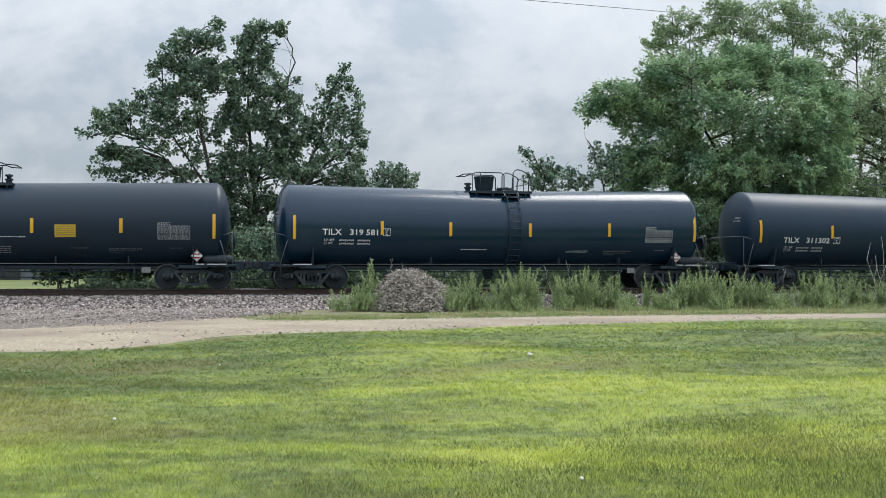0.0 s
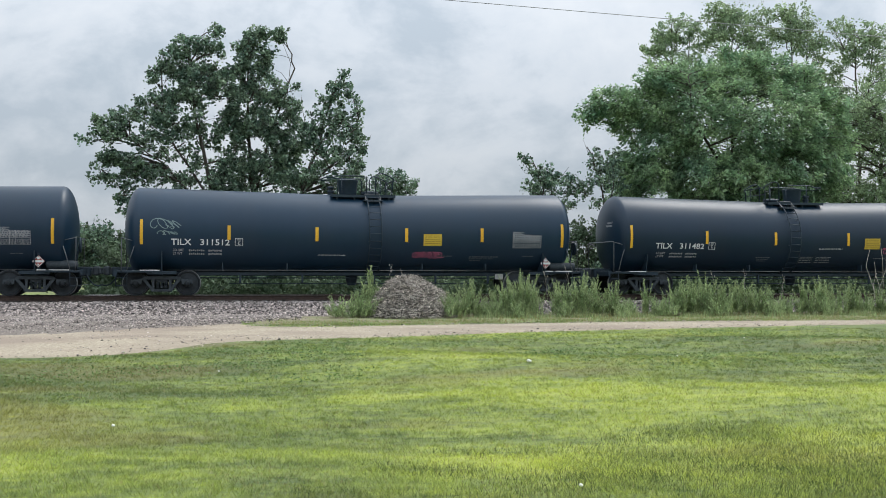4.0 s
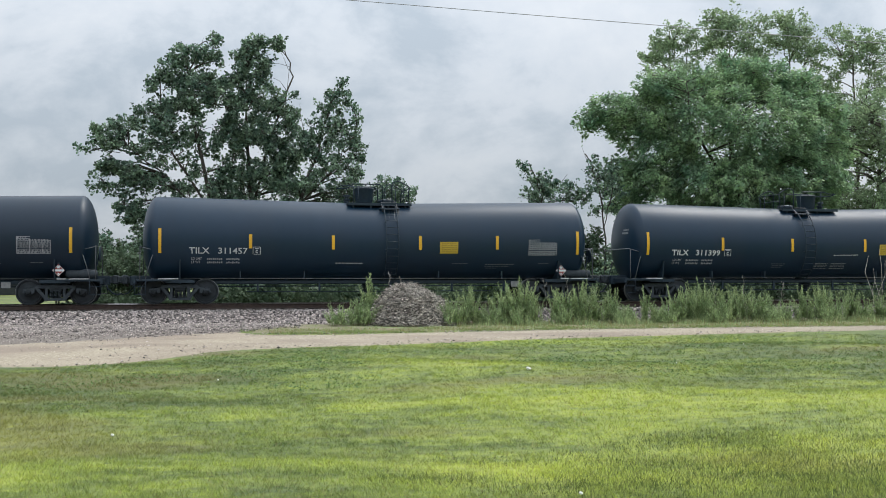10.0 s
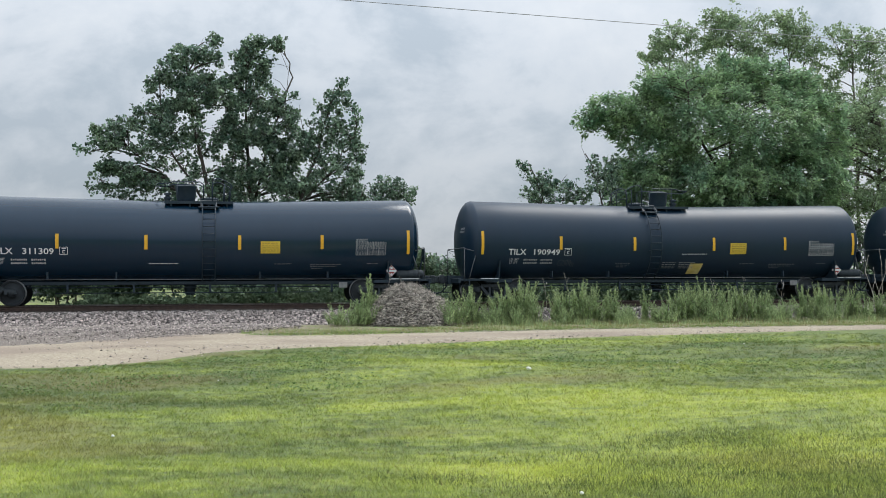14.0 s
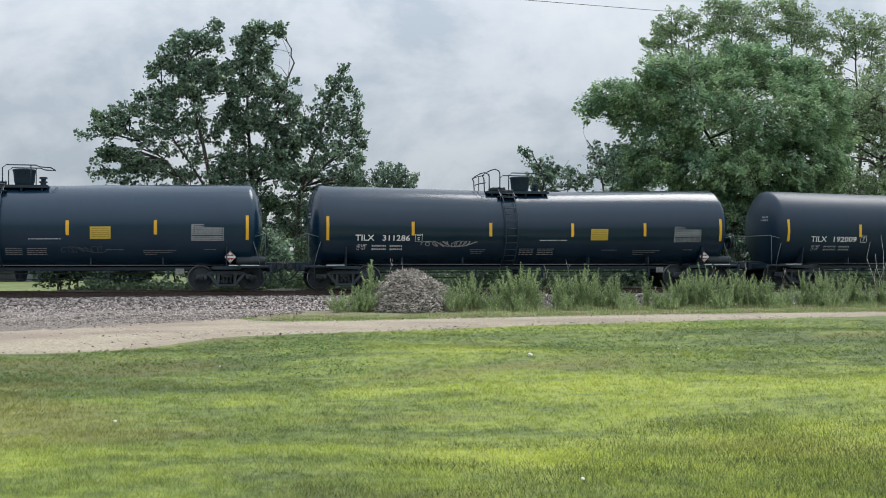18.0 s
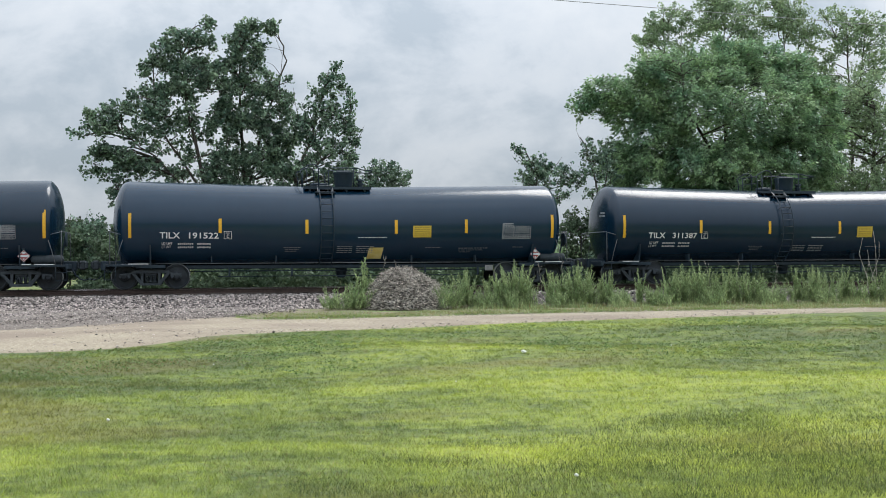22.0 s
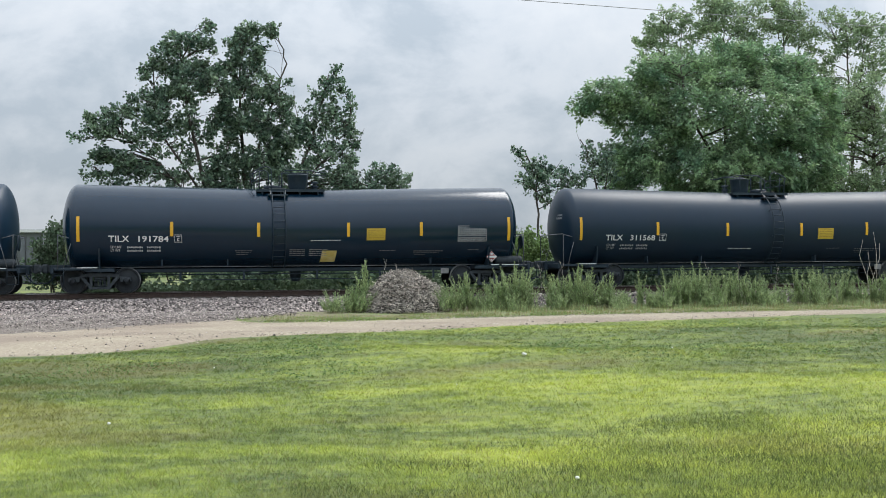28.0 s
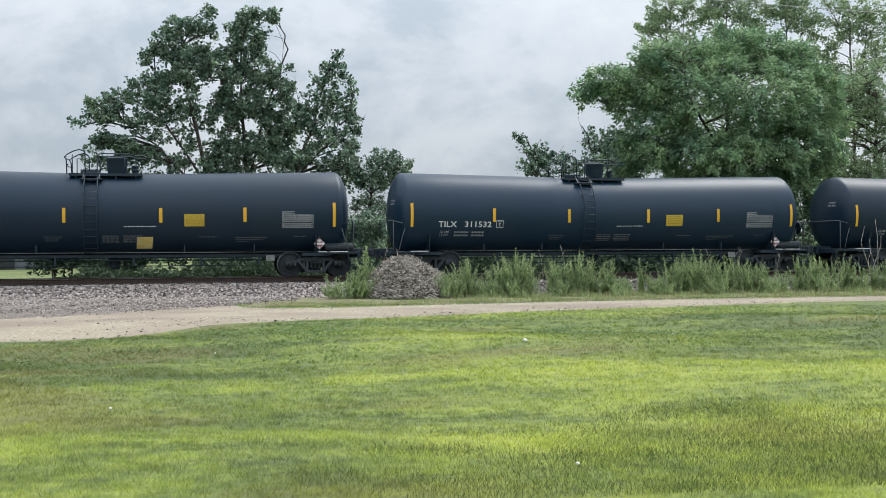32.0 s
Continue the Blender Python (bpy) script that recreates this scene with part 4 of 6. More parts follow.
    B = "tall slender tree with an airy green crown"
    for (px, lobes, n) in (
            (1195, [(1190, 62, 40, 40, 3), (1162, 75, 24, 34, 1.5), (1217, 45, 22, 34, 1.2), (1200, 110, 50, 40, 2)], 6500),
            (1300, [(1285, 30, 40, 52, 4), (1262, 75, 36, 46, 2.4), (1322, 75, 44, 52, 2.6), (1305, 16, 32, 32, 2), (1337, 32, 27, 44, 2.2)], 10000),
            (1405, [(1403, 40, 36, 54, 4), (1384, 28, 26, 40, 2), (1428, 75, 34, 50, 2.4), (1400, 120, 50, 44, 1.6), (1432, 20, 22, 40, 1.2), (1440, 150, 30, 60, 1)], 10000),
            (1520, [(1500, 75, 38, 46, 3), (1545, 62, 36, 42, 2.6), (1485, 125, 28, 56, 1.6), (1550, 135, 34, 56, 1.6), (1505, 195, 36, 66, 1.2), (1572, 90, 26, 46, 1.4), (1470, 60, 16, 30, 1)], 11000)):
        x = spot(px, 0, 19)[0]
        tree("tall_slim_tree", B, (x, 19, G), [[(x, 19, G), spot(px + 4, 300, 19), spot(px, 150, 19), spot(px - 4, 30, 19)], [spot(px + 4, 300, 19), spot(px + 20, 180, 19), spot(px + 28, 60, 19)]],
             [at12(a, b, c, d, e, 19) for a, b, c, d, e in lobes], int(n * 1.15), 0.14, M_LEAF_C, 0.11, spread=0.15, per=18, gap=0.62, ragged=0.34, clump=0.22)
    x = spot(1560, 0, 13)[0]
    tree("shaded_tree", "dark green bushy tree at the end of the row", (x, 13, G), [[(x, 13, G), spot(1562, 300, 13), spot(1565, 200, 13)]],
         [at12(1560, 260, 55, 60, 4, 13), at12(1540, 330, 60, 45, 3, 13), at12(1590, 200, 40, 50, 2, 13), at12(1600, 300, 60, 80, 3, 13), at12(1515, 225, 46, 56, 3, 13), at12(1550, 185, 42, 56, 2.4, 13), at12(1490, 305, 46, 46, 2.4, 13), at12(1480, 240, 30, 40, 1.4, 13)], 23000, 0.14, M_LEAF_C, 0.16, spread=0.16, per=16, gap=0.45, clump=0.2)
    x = spot(965, 0, 9)[0]
    tree("small_tree", "young tree with a sparse pointed crown behind the track", (x, 9, G), [[(x, 9, G), spot(965, 400, 9), spot(962, 320, 9), spot(940, 265, 9)]],
         [at12(*q, 1, 9) for q in ((975, 326, 44, 24), (1006, 320, 30, 20), (946, 312, 20, 22), (932, 288, 8, 16), (926, 269, 5, 7), (970, 302, 20, 16), (1030, 330, 22, 12), (990, 348, 36, 14))],
         3000, 0.115, M_LEAF_A, 0.07, bare=[[spot(955, 320, 9), spot(938, 292, 9), spot(924, 262, 9)], [spot(985, 315, 9), spot(1000, 295, 9), spot(1008, 284, 9)]], gap=0.3, ragged=0.3, shrink=1.0, broad=True)
    x = spot(1072, 0, 8.5)[0]
    tree("sapling", "spindly young tree with loose leafy shoots behind the track", (x, 8.5, G), [[(x, 8.5, G), spot(1074, 400, 8.5), spot(1066, 320, 8.5), spot(1040, 248, 8.5)], [spot(1072, 380, 8.5), spot(1088, 310, 8.5), spot(1086, 260, 8.5)]],
         [at12(*q, 1, 8.5) for q in ((1040, 250, 7, 12), (1052, 276, 18, 18), (1084, 268, 16, 20), (1072, 306, 30, 24), (1052, 322, 26, 14), (1082, 336, 34, 16))],
         1700, 0.115, M_LEAF_A, 0.05, bare=[[spot(1060, 300, 8.5), spot(1046, 268, 8.5), spot(1034, 236, 8.5)], [spot(1086, 290, 8.5), spot(1090, 262, 8.5), spot(1092, 246, 8.5)]], gap=0.45, ragged=0.36, shrink=1.0, broad=True)
    # undergrowth behind the track
    for i, (px, h, wd) in enumerate(((110, 405, 60), (165, 395, 50), (230, 430, 70), (310, 430, 70), (390, 420, 60), (470, 410, 70), (560, 420, 70), (640, 410, 60), (720, 430, 60), (800, 435, 60),
                                     (890, 420, 64), (950, 418, 60), (1040, 390, 60), (1110, 380, 70), (1200, 385, 80), (1290, 390, 80), (1380, 380, 80), (1470, 370, 80), (1560, 370, 80), (1660, 370, 90))):
        y = 7.5 + 1.5 * math.sin(i * 2.3)
        lobes = [at12(px + rng.uniform(-12, 12), h + (480 - h) * 0.45, wd * 0.62, (480 - h) * 0.5, 3, y), at12(px + rng.uniform(-30, 30), h + 22, wd * 0.3, 20, 1, y), at12(px, 470, wd * 0.7, 22, 2, y)]
        x = spot(px, 0, y)[0]
        # outside one stretch, every other shrub takes the leaf with shade in its colour
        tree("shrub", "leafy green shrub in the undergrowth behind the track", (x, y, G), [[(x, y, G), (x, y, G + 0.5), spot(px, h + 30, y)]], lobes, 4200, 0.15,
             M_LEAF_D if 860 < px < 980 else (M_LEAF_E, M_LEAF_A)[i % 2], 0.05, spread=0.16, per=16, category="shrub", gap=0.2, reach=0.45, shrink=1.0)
    # young conifers further back
    for px, top in ((104, 392), (122, 384), (138, 386), (156, 383), (178, 392), (196, 388), (214, 396), (240, 408)):
        x = spot(px, 0, 30)[0]
        lobes = [at12(px, top + 6, 2.5, 8, 0.3, 30)] + [at12(px, top + 14 + 11 * k, 5 + 2.2 * k, 6, 0.5 + 0.3 * k, 30) for k in range(7)]
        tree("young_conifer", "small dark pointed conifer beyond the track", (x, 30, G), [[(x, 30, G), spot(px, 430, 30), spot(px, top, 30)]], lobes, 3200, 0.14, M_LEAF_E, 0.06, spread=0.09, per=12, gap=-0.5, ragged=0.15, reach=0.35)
    # rough growth between the track and the trees
    n = 95000
    x, y = rng.uniform(-16, 46, n), rng.uniform(3.9, 11.0, n)
    h = 0.35 + 0.55 * np.array([noise.noise(Vector((a * 0.35, b * 0.35, 9.0))) for a, b in zip(x, y)])
    z = G + rng.random(n) ** 0.8 * np.clip(h + 0.45 + 0.55 * (x > 0) - 0.5 * (x < -4.5), np.where(x < -4.5, 0.1, 0.55), 1.75)
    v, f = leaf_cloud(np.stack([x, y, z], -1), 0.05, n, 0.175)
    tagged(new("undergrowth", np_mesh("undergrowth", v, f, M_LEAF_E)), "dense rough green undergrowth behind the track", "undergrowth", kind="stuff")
    # far tree line beyond the track
    cs, sp = [], []
    for i in range(420):
        x = rng.uniform(-260, 420)
        h = rng.uniform(3, 6) + 2.5 * noise.noise(Vector((x * 0.03, 0, 0)))
        if -44 < x < -10:
            h = 2.0
        for _ in range(10):
            cs.append((x + rng.normal(0, 2.5), 130 + rng.normal(0, 5), G + h * rng.uniform(0.05, 1.0)))
            sp.append(0.9)
    # unseen second line behind the camera, added to darken the tanks' reflections
    for i in range(200):
        x = rng.uniform(-220, 260)
        h = rng.uniform(9, 15)
        for _ in range(14):
            cs.append((x + rng.normal(0, 3), -120 + rng.normal(0, 5), G + h * rng.uniform(0.03, 1.0)))
            sp.append(1.4)
    v, f = leaf_cloud(np.array(cs), np.array(sp), 32000, 1.5)
    tagged(new("far_woods", np_mesh("far_woods", v, f, M_LEAF_C)), "hazy green distant woods, one unseen line added behind the camera", "woods", kind="stuff")


make_trees()


# ---- far building and overhead cable ----
def make_building():
    b = tagged(new("warehouse"), "low grey metal warehouse with pale trim beyond the track", "building")
    b.location = (-28.5, 70, G)
    bm = box(BM(), -18, 14.5, 0, 14, 0, 5.0)
    part("wall", bm, M_SIDING, b, smooth=False)
    rib = to_mesh("siding_rib", box(BM(), -0.05, 0.05, -0.06, 0.0, 0.1, 4.95), M_SIDING, False)
    for i in range(54):
        r = part("siding_rib", rib, None, b)
        r.location = (-17.7 + i * 0.6, 0, 0)
    part("roof", box(BM(), -18.3, 14.8, -0.3, 14.3, 5.0, 5.2, 0.03), M_SIDING, b, smooth=False)
    part("roof_trim", box(BM(), 6.5, 14.8, -0.42, -0.32, 4.92, 5.18), M_WHITEPAINT, b, "white roof edge trim", smooth=False)
    part("canopy", box(BM(), -16, 12.0, -1.4, -0.07, 3.3, 3.5, 0.02), M_WHITEPAINT, b, "white canopy over the loading doors", smooth=False)
    for i in range(6):
        part("loading_door", box(BM(), -14 + i * 4.6, -11.2 + i * 4.6, -0.12, -0.065, 0.05, 3.2), M_DARKGLASS, b, "dark loading door", smooth=False)


make_building()
bm = BM()
tube(bm, [(0.7211 * q, 6.0, 0.9 + 0.7211 * (16.78 - 0.0265 * q + 0.00002 * (q - 30) ** 2)) for q in range(-40, 111, 10)], 0.017, 5)
tagged(part("overhead_cable", bm, M_CABLE), "thin grey overhead cable across the sky", "cable")


# ---- mulch pile ----
def make_pile():
    px, py, h, rad = 6.86, -4.9, 1.36, 1.70
    root = tagged(new("mulch_pile"), "heap of bleached wood chips and twigs beside the track", "mulch pile")
    root.location = (px, py, G)

    def top(dx, dy):
        d = math.hypot((dx + 0.08) / (1.05 if dx > 0 else 0.94), dy * 0.95) / rad
        return max(0.0, h * (1 - d ** 1.85)) * (1 + 0.14 * noise.noise(Vector((dx * 1.9, dy * 1.9, 0.4)))) if d < 1 else 0.0
    bm = BM()
    n = 30
    g = [[bm.verts.new((x, y, top(x, y) - 0.02)) for x in np.linspace(-rad, rad, n)] for y in np.linspace(-rad, rad, n)]
    for j in range(n - 1):
        for i in range(n - 1):
            bm.faces.new((g[j][i], g[j][i + 1], g[j + 1][i + 1], g[j + 1][i]))
    part("mound", bm, M_MULCH, root)
    count = 17000
    a, d = rng.uniform(0, 6.28, count), np.sqrt(rng.uniform(0, 1, count)) * rad * 0.99
    x, y = d * np.cos(a), d * np.sin(a) / 0.95
    z = np.array([top(p, q) for p, q in zip(x, y)]) + rng.uniform(-0.01, 0.035, count)
    ln, wd = rng.uniform(0.015, 0.075, count) * rng.choice([0.5, 0.9, 0.9, 1.3, 2.0, 2.6], count), rng.uniform(0.004, 0.015, count)
    t = rng.normal(0, 1, (count, 3)) * np.array([1, 1, 0.45])
    t /= np.linalg.norm(t, axis=1)[:, None]
    u = np.cross(t, rng.normal(0, 1, (count, 3)))
    u /= np.linalg.norm(u, axis=1)[:, None]
    w = np.cross(t, u)
    c = np.stack([x, y, z], -1)
    tt, uu, ww = t * ln[:, None], u * wd[:, None], w * wd[:, None] * 0.6
    v = np.stack([c - tt + uu, c - tt - uu, c - tt + ww, c + tt + uu, c + tt - uu, c + tt + ww], 1).reshape(-1, 3)
    f = np.array([(0, 1, 4, 3), (1, 2, 5, 4), (2, 0, 3, 5)])[None] + (np.arange(count) * 6)[:, None, None]
    tagged(part("wood_chips", np_mesh("wood_chips", v, f.reshape(-1, 4), M_CHIP), None, root), kind="stuff")


make_pile()


# ---- weeds and grass ----
def blades(name, x, y, z, height, width, material, label, lean=0.35, parent=None, category="grass"):
    n = len(x)
    a = rng.uniform(0, 6.28, n)
    side = np.stack([np.cos(a), np.sin(a), np.zeros(n)], -1) * width[:, None]
    ln = rng.normal(0, lean, (n, 2)) * height[:, None]
    p = np.stack([x, y, z], -1)
    tip = p + np.stack([ln[:, 0], ln[:, 1], height], -1)
    v = np.stack([p - side, p + side, tip], 1).reshape(-1, 3)
    me = np_mesh(name, v, np.arange(n * 3).reshape(-1, 3), material)
    if parent:
        return part(name, me, None, parent)
    return tagged(new(name, me), label, category, kind="stuff")


def weed(px, py_, w, h, stems, leaf=0.105, name="weed_clump", label="tall feathery grey-green weed clump by the track", blade=0.085):
    """A clump of upright stems with narrow leaves up their length."""
    root = tagged(new(name), label, "weed", "weeds along the track")
    root.location = (px, py_, G)
    bm, lv = BM(), []
    for _ in range(stems):
        sx, sy = rng.normal(0, w * 0.45), rng.normal(0, 0.22)
        sh = h * rng.uniform(0.42, 1.08) * (1 - 0.40 * min(1, abs(sx) / w))
        tx, ty = sx * 0.75 + rng.normal(0, 0.13), rng.normal(0, 0.10)
        pts = [Vector((sx + tx * q * q, sy + ty * q * q, sh * q)) for q in (0, 0.35, 0.7, 1)]
        tube(bm, pts, 0.006, 3, 0.002, caps=False)
        m = int(sh * 84)
        for j in range(m):
            q = 0.12 + 0.9 * (j + rng.random()) / m
            q = min(q, 1.0)
            p = Vector((sx + tx * q * q, sy + ty * q * q, sh * q))
            az = rng.uniform(0, 6.28)
            L = leaf * rng.uniform(0.7, 1.5) * (1.25 - 0.6 * q)
            up = rng.uniform(0.5, 2.0)
            d = Vector((math.cos(az), math.sin(az), up)).normalized() * L
            s = Vector((-math.sin(az), math.cos(az), 0)) * L * blade
            lv += [p - s * 0.6, p + d * 0.55 + s, p + d, p + d * 0.55 - s]
    tagged(part("stalks", bm, M_WEEDSTEM, root), kind="stuff")
    v = np.array([tuple(p) for p in lv])
    tagged(part("foliage", np_mesh("foliage", v, np.arange(len(v)).reshape(-1, 4), M_WEED), None, root), kind="stuff")
    return root


def make_weeds():
    for x, y, w, h, s in ((7.66, -6.0, 0.26, 0.72, 30), (8.12, -5.8, 0.28, 0.90, 36), (9.17, -5.6, 0.30, 0.74, 34), (9.36, -6.0, 0.28, 0.55, 26),
                          (8.0, -5.5, 0.34, 0.90, 50), (8.69, -5.4, 0.41, 1.31, 60), (9.68, -5.5, 0.34, 1.11, 50), (10.12, -5.3, 0.3, 1.38, 45), 
                          (10.49, -5.4, 0.44, 1.60, 64), (10.89, -5.5, 0.26, 1.22, 38), (11.72, -5.5, 0.2, 1.36, 31), (12.14, -5.3, 0.3, 1.08, 45), 
                          (12.57, -5.5, 0.41, 1.48, 60), (13.15, -5.3, 0.27, 1.31, 41), (13.72, -5.4, 0.29, 1.18, 43), (14.25, -5.6, 0.3, 0.63, 45), 
                          (15.03, -5.2, 0.12, 1.23, 20), (15.32, -5.5, 0.3, 0.68, 45), (16.05, -5.4, 0.32, 1.25, 48), (16.58, -5.3, 0.27, 1.34, 41), 
                          (17.06, -5.4, 0.44, 1.52, 64), (17.71, -5.5, 0.34, 1.11, 50), (18.28, -5.3, 0.23, 1.34, 35), (18.68, -5.2, 0.14, 1.20, 22), 
                          (19.09, -5.4, 0.34, 1.09, 50), (19.45, -5.5, 0.23, 1.00, 35), (20.16, -5.4, 0.34, 0.75, 50), (20.93, -5.4, 0.3, 1.22, 45), 
                          (21.42, -5.5, 0.37, 1.31, 54), (22.32, -5.3, 0.29, 1.18, 43), (22.84, -5.2, 0.15, 1.38, 24), (23.21, -5.4, 0.3, 0.98, 45), 
                          (23.91, -5.3, 0.3, 0.93, 45), (24.44, -5.4, 0.34, 1.11, 50), (25.22, -5.4, 0.44, 1.11, 64), (26.39, -5.4, 0.5, 1.11, 73), 
                          (7.76, -6.15, 0.26, 0.69, 29), (10.12, -6.15, 0.34, 0.64, 36), (11.76, -6.15, 0.3, 0.60, 33), (13.73, -6.15, 0.26, 0.60, 29), 
                          (15.34, -6.15, 0.26, 0.69, 29), (17.2, -6.15, 0.3, 0.69, 33), (19.3, -6.15, 0.3, 0.57, 33), (21.35, -6.15, 0.34, 0.69, 36)):
        weed(x, y, w, h, s)
    tall = "tall pale green feathery weed beside the mulch pile"
    for x, y, w, h, s, leaf in ((5.52, -4.6, 0.24, 1.72, 20, 0.15), (5.09, -4.7, 0.34, 1.05, 12, 0.14), (4.34, -5.4, 0.26, 0.80, 22, 0.12), (5.06, -5.5, 0.30, 0.88, 32, 0.12), (4.64, -5.6, 0.26, 0.46, 12, 0.10), (5.42, -5.5, 0.18, 0.72, 12, 0.12)):
        weed(x, y, w, h, s, leaf, "tall_weed", tall, 0.11)
    # bare dry stalks
    for x, y, h, bend in ((6.14, -4.0, 1.75, 0.22), (6.76, -3.9, 1.6, -0.05), (11.73, -4.4, 1.5, -0.12), (12.57, -4.4, 1.7, -0.20), (18.08, -4.4, 1.55, -0.25), (19.12, -4.4, 1.6, 0.04), (20.57, -4.4, 1.4, 0.16)):
        bm = tube(BM(), [(0, 0, 0), (bend * 0.1, 0.02, h * 0.4), (bend * 0.5, 0.03, h * 0.75), (bend, 0.02, h)], 0.006, 5, 0.003)
        for q, side in ((0.55, 0.16), (0.68, -0.13), (0.80, 0.10), (0.90, -0.07)):
            foot = (bend * q * q, 0.02, h * q)
            tube(bm, [foot, (foot[0] + 0.5 * side, 0.04, foot[2] + 0.10), (foot[0] + 0.8 * side, 0.05, foot[2] + 0.20)], 0.0035, 4, 0.002)
        stalk = tagged(part("dry_stalk", bm, M_CHIP), "bare pale dry weed stalk with short side twigs", "weed", "dry stalks")
        stalk.location = (x, y, G)
    # bare twig
    root = tagged(new("bare_bush"), "bare pale twiggy bush among the weeds", "bush", "weeds along the track")
    root.location = (24.2, -5.0, G)
    for dx, dz, bend in ((-0.45, 2.35, -0.2), (0.1, 2.6, 0.25), (-0.2, 1.9, 0.3), (0.4, 2.2, -0.3), (-0.1, 1.5, -0.35)):
        part("twig", tube(BM(), [(0.05 * dx, 0, 0), (dx * 0.3 + bend * 0.5, 0.05, dz * 0.4), (dx + bend * 0.3, 0.1, dz * 0.75), (dx * 0.8, 0.1, dz)], 0.013, 5, 0.005), M_CHIP, root)


make_weeds()


def make_grass():
    # lawn, finest close by
    n = 390000
    u = rng.random(n)
    depth = 6.6 * (30.0 / 6.6) ** u
    lat = rng.uniform(-0.45, 0.45, n) * depth
    yaw = radians(12.6)
    x = depth * math.sin(yaw) + lat * math.cos(yaw)
    y = -40.54 + depth * math.cos(yaw) - lat * math.sin(yaw)
    keep = y < near_edge(x) + rng.normal(0, 0.12, n)
    x, y, depth = x[keep], y[keep], depth[keep]
    # half of the blades stand in small tufts
    m = len(x) // 2
    tuft = rng.integers(0, len(x), 16000)
    pick = tuft[rng.integers(0, len(tuft), m)]
    x[:m], y[:m], depth[:m] = x[pick] + rng.normal(0, 0.035, m), y[pick] + rng.normal(0, 0.03, m), depth[pick]
    tall = np.ones(len(x))
    tall[:m] = np.where(pick % 3 == 0, 1.7, 1.15)
    clump = np.array([noise.noise(Vector((a * 0.7, b * 0.7, 2.0))) for a, b in zip(x, y)])
    h = (0.028 + 0.018 * np.clip(clump + 0.3, 0, 1)) * rng.uniform(0.5, 1.4, len(x)) * tall * 0.85
    w = 0.0016 * np.clip(depth / 6.8, 1, 3.4) * rng.uniform(0.8, 1.3, len(x))
    k = rng.random(len(x)) < 0.07 + 0.10 * (clump < -0.15)
    z = lawn_z(x, y) - 0.003
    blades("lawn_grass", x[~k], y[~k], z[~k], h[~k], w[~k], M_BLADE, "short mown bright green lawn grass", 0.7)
    blades("dry_grass", x[k], y[k], z[k], h[k] * 0.9, w[k], M_STRAW, "dry straw coloured blades in the lawn", 0.7)
    # verge between the road and the weeds
    n = 44000
    x = rng.uniform(-1.5, 32, n)
    y = far_edge(x) + np.abs(rng.normal(0, 1.9, n)) - 0.1
    patch = np.array([noise.noise(Vector((a * 0.8, b * 1.6, 6.0))) for a, b in zip(x, y)])
    keep = (y < -4.4) & (x > -1.0 + 3.0 * rng.random(n) ** 2) & (patch + 0.25 * rng.random(n) > 0.04)
    x, y = x[keep], y[keep]
    blades("verge_grass", x, y, np.full(len(x), G), rng.uniform(0.03, 0.11, len(x)), np.full(len(x), 0.005), M_VERGE, "rough green verge grass by the gravel road")
    n = 8000
    x = rng.uniform(2, 32, n)
    y = far_edge(x) + np.abs(rng.normal(0, 1.3, n))
    blades("dry_verge_grass", x, y, np.full(n, G), rng.uniform(0.04, 0.14, n), np.full(n, 0.005), M_STRAW, "dry yellowed grass along the verge")
    # taller tufts among the weeds
    n = 26000
    x = rng.uniform(3.6, 30, n)
    y = rng.normal(-5.9, 0.75, n)
    k = np.array([noise.noise(Vector((a * 0.9, b * 0.9, 4.0))) for a, b in zip(x, y)])
    keep = (k > -0.1) & (x > 7.9) & (y < -4.3)
    x, y, k = x[keep], y[keep], k[keep]
    hh = rng.uniform(0.10, 0.32, len(x)) * (0.7 + k)
    dry = rng.random(len(x)) < 0.3
    blades("tall_verge_grass", x[~dry], y[~dry], np.full((~dry).sum(), G), hh[~dry], np.full((~dry).sum(), 0.006), M_WEED, "tall grey-green grass tufts among the weeds", 0.25)
    blades("tall_dry_grass", x[dry], y[dry], np.full(dry.sum(), G), hh[dry], np.full(dry.sum(), 0.005), M_STRAW, "tall dry grass tufts among the weeds", 0.25)
    # broad lawn weeds
    n = 13000
    x, y = rng.uniform(-6, 18, n), -13 - 12.0 * rng.random(n) ** 1.2
    keep = (y < near_edge(x) - 0.9) & (np.array([noise.noise(Vector((a * 0.35, b * 0.9, 5.0))) for a, b in zip(x, y)]) > 0.12)
    x, y = x[keep], y[keep]
    v, f = leaf_cloud(np.stack([x, y, lawn_z(x, y) + 0.025], -1), 0.07, len(x) * 9, 0.034, 2.0)
    tagged(new("clover", np_mesh("clover", v, f, M_ROSETTE)), "patches of dark clover and plantain in the lawn", "clover", kind="stuff")
    bm = BM()
    bmesh.ops.create_icosphere(bm, subdivisions=3, radius=0.038)
    for vtx in bm.verts:
        d = vtx.co.copy()
        vtx.co *= 1 + 0.55 * noise.noise(d * 26) + 0.3 * noise.noise(d * 60)
        vtx.co.z *= 0.62
    scrap = tagged(part("paper_scrap", bm, M_PETAL, smooth=False), "crumpled white scrap of paper lying on the lawn", "litter")
    scrap.location = (5.2, -23.55, float(lawn_z(5.2, -23.55)) + 0.045)
    # rank dark grass
    n = 120000
    x, y = rng.uniform(0.6, 8.5, n), rng.uniform(-34.2, -29.9, n)
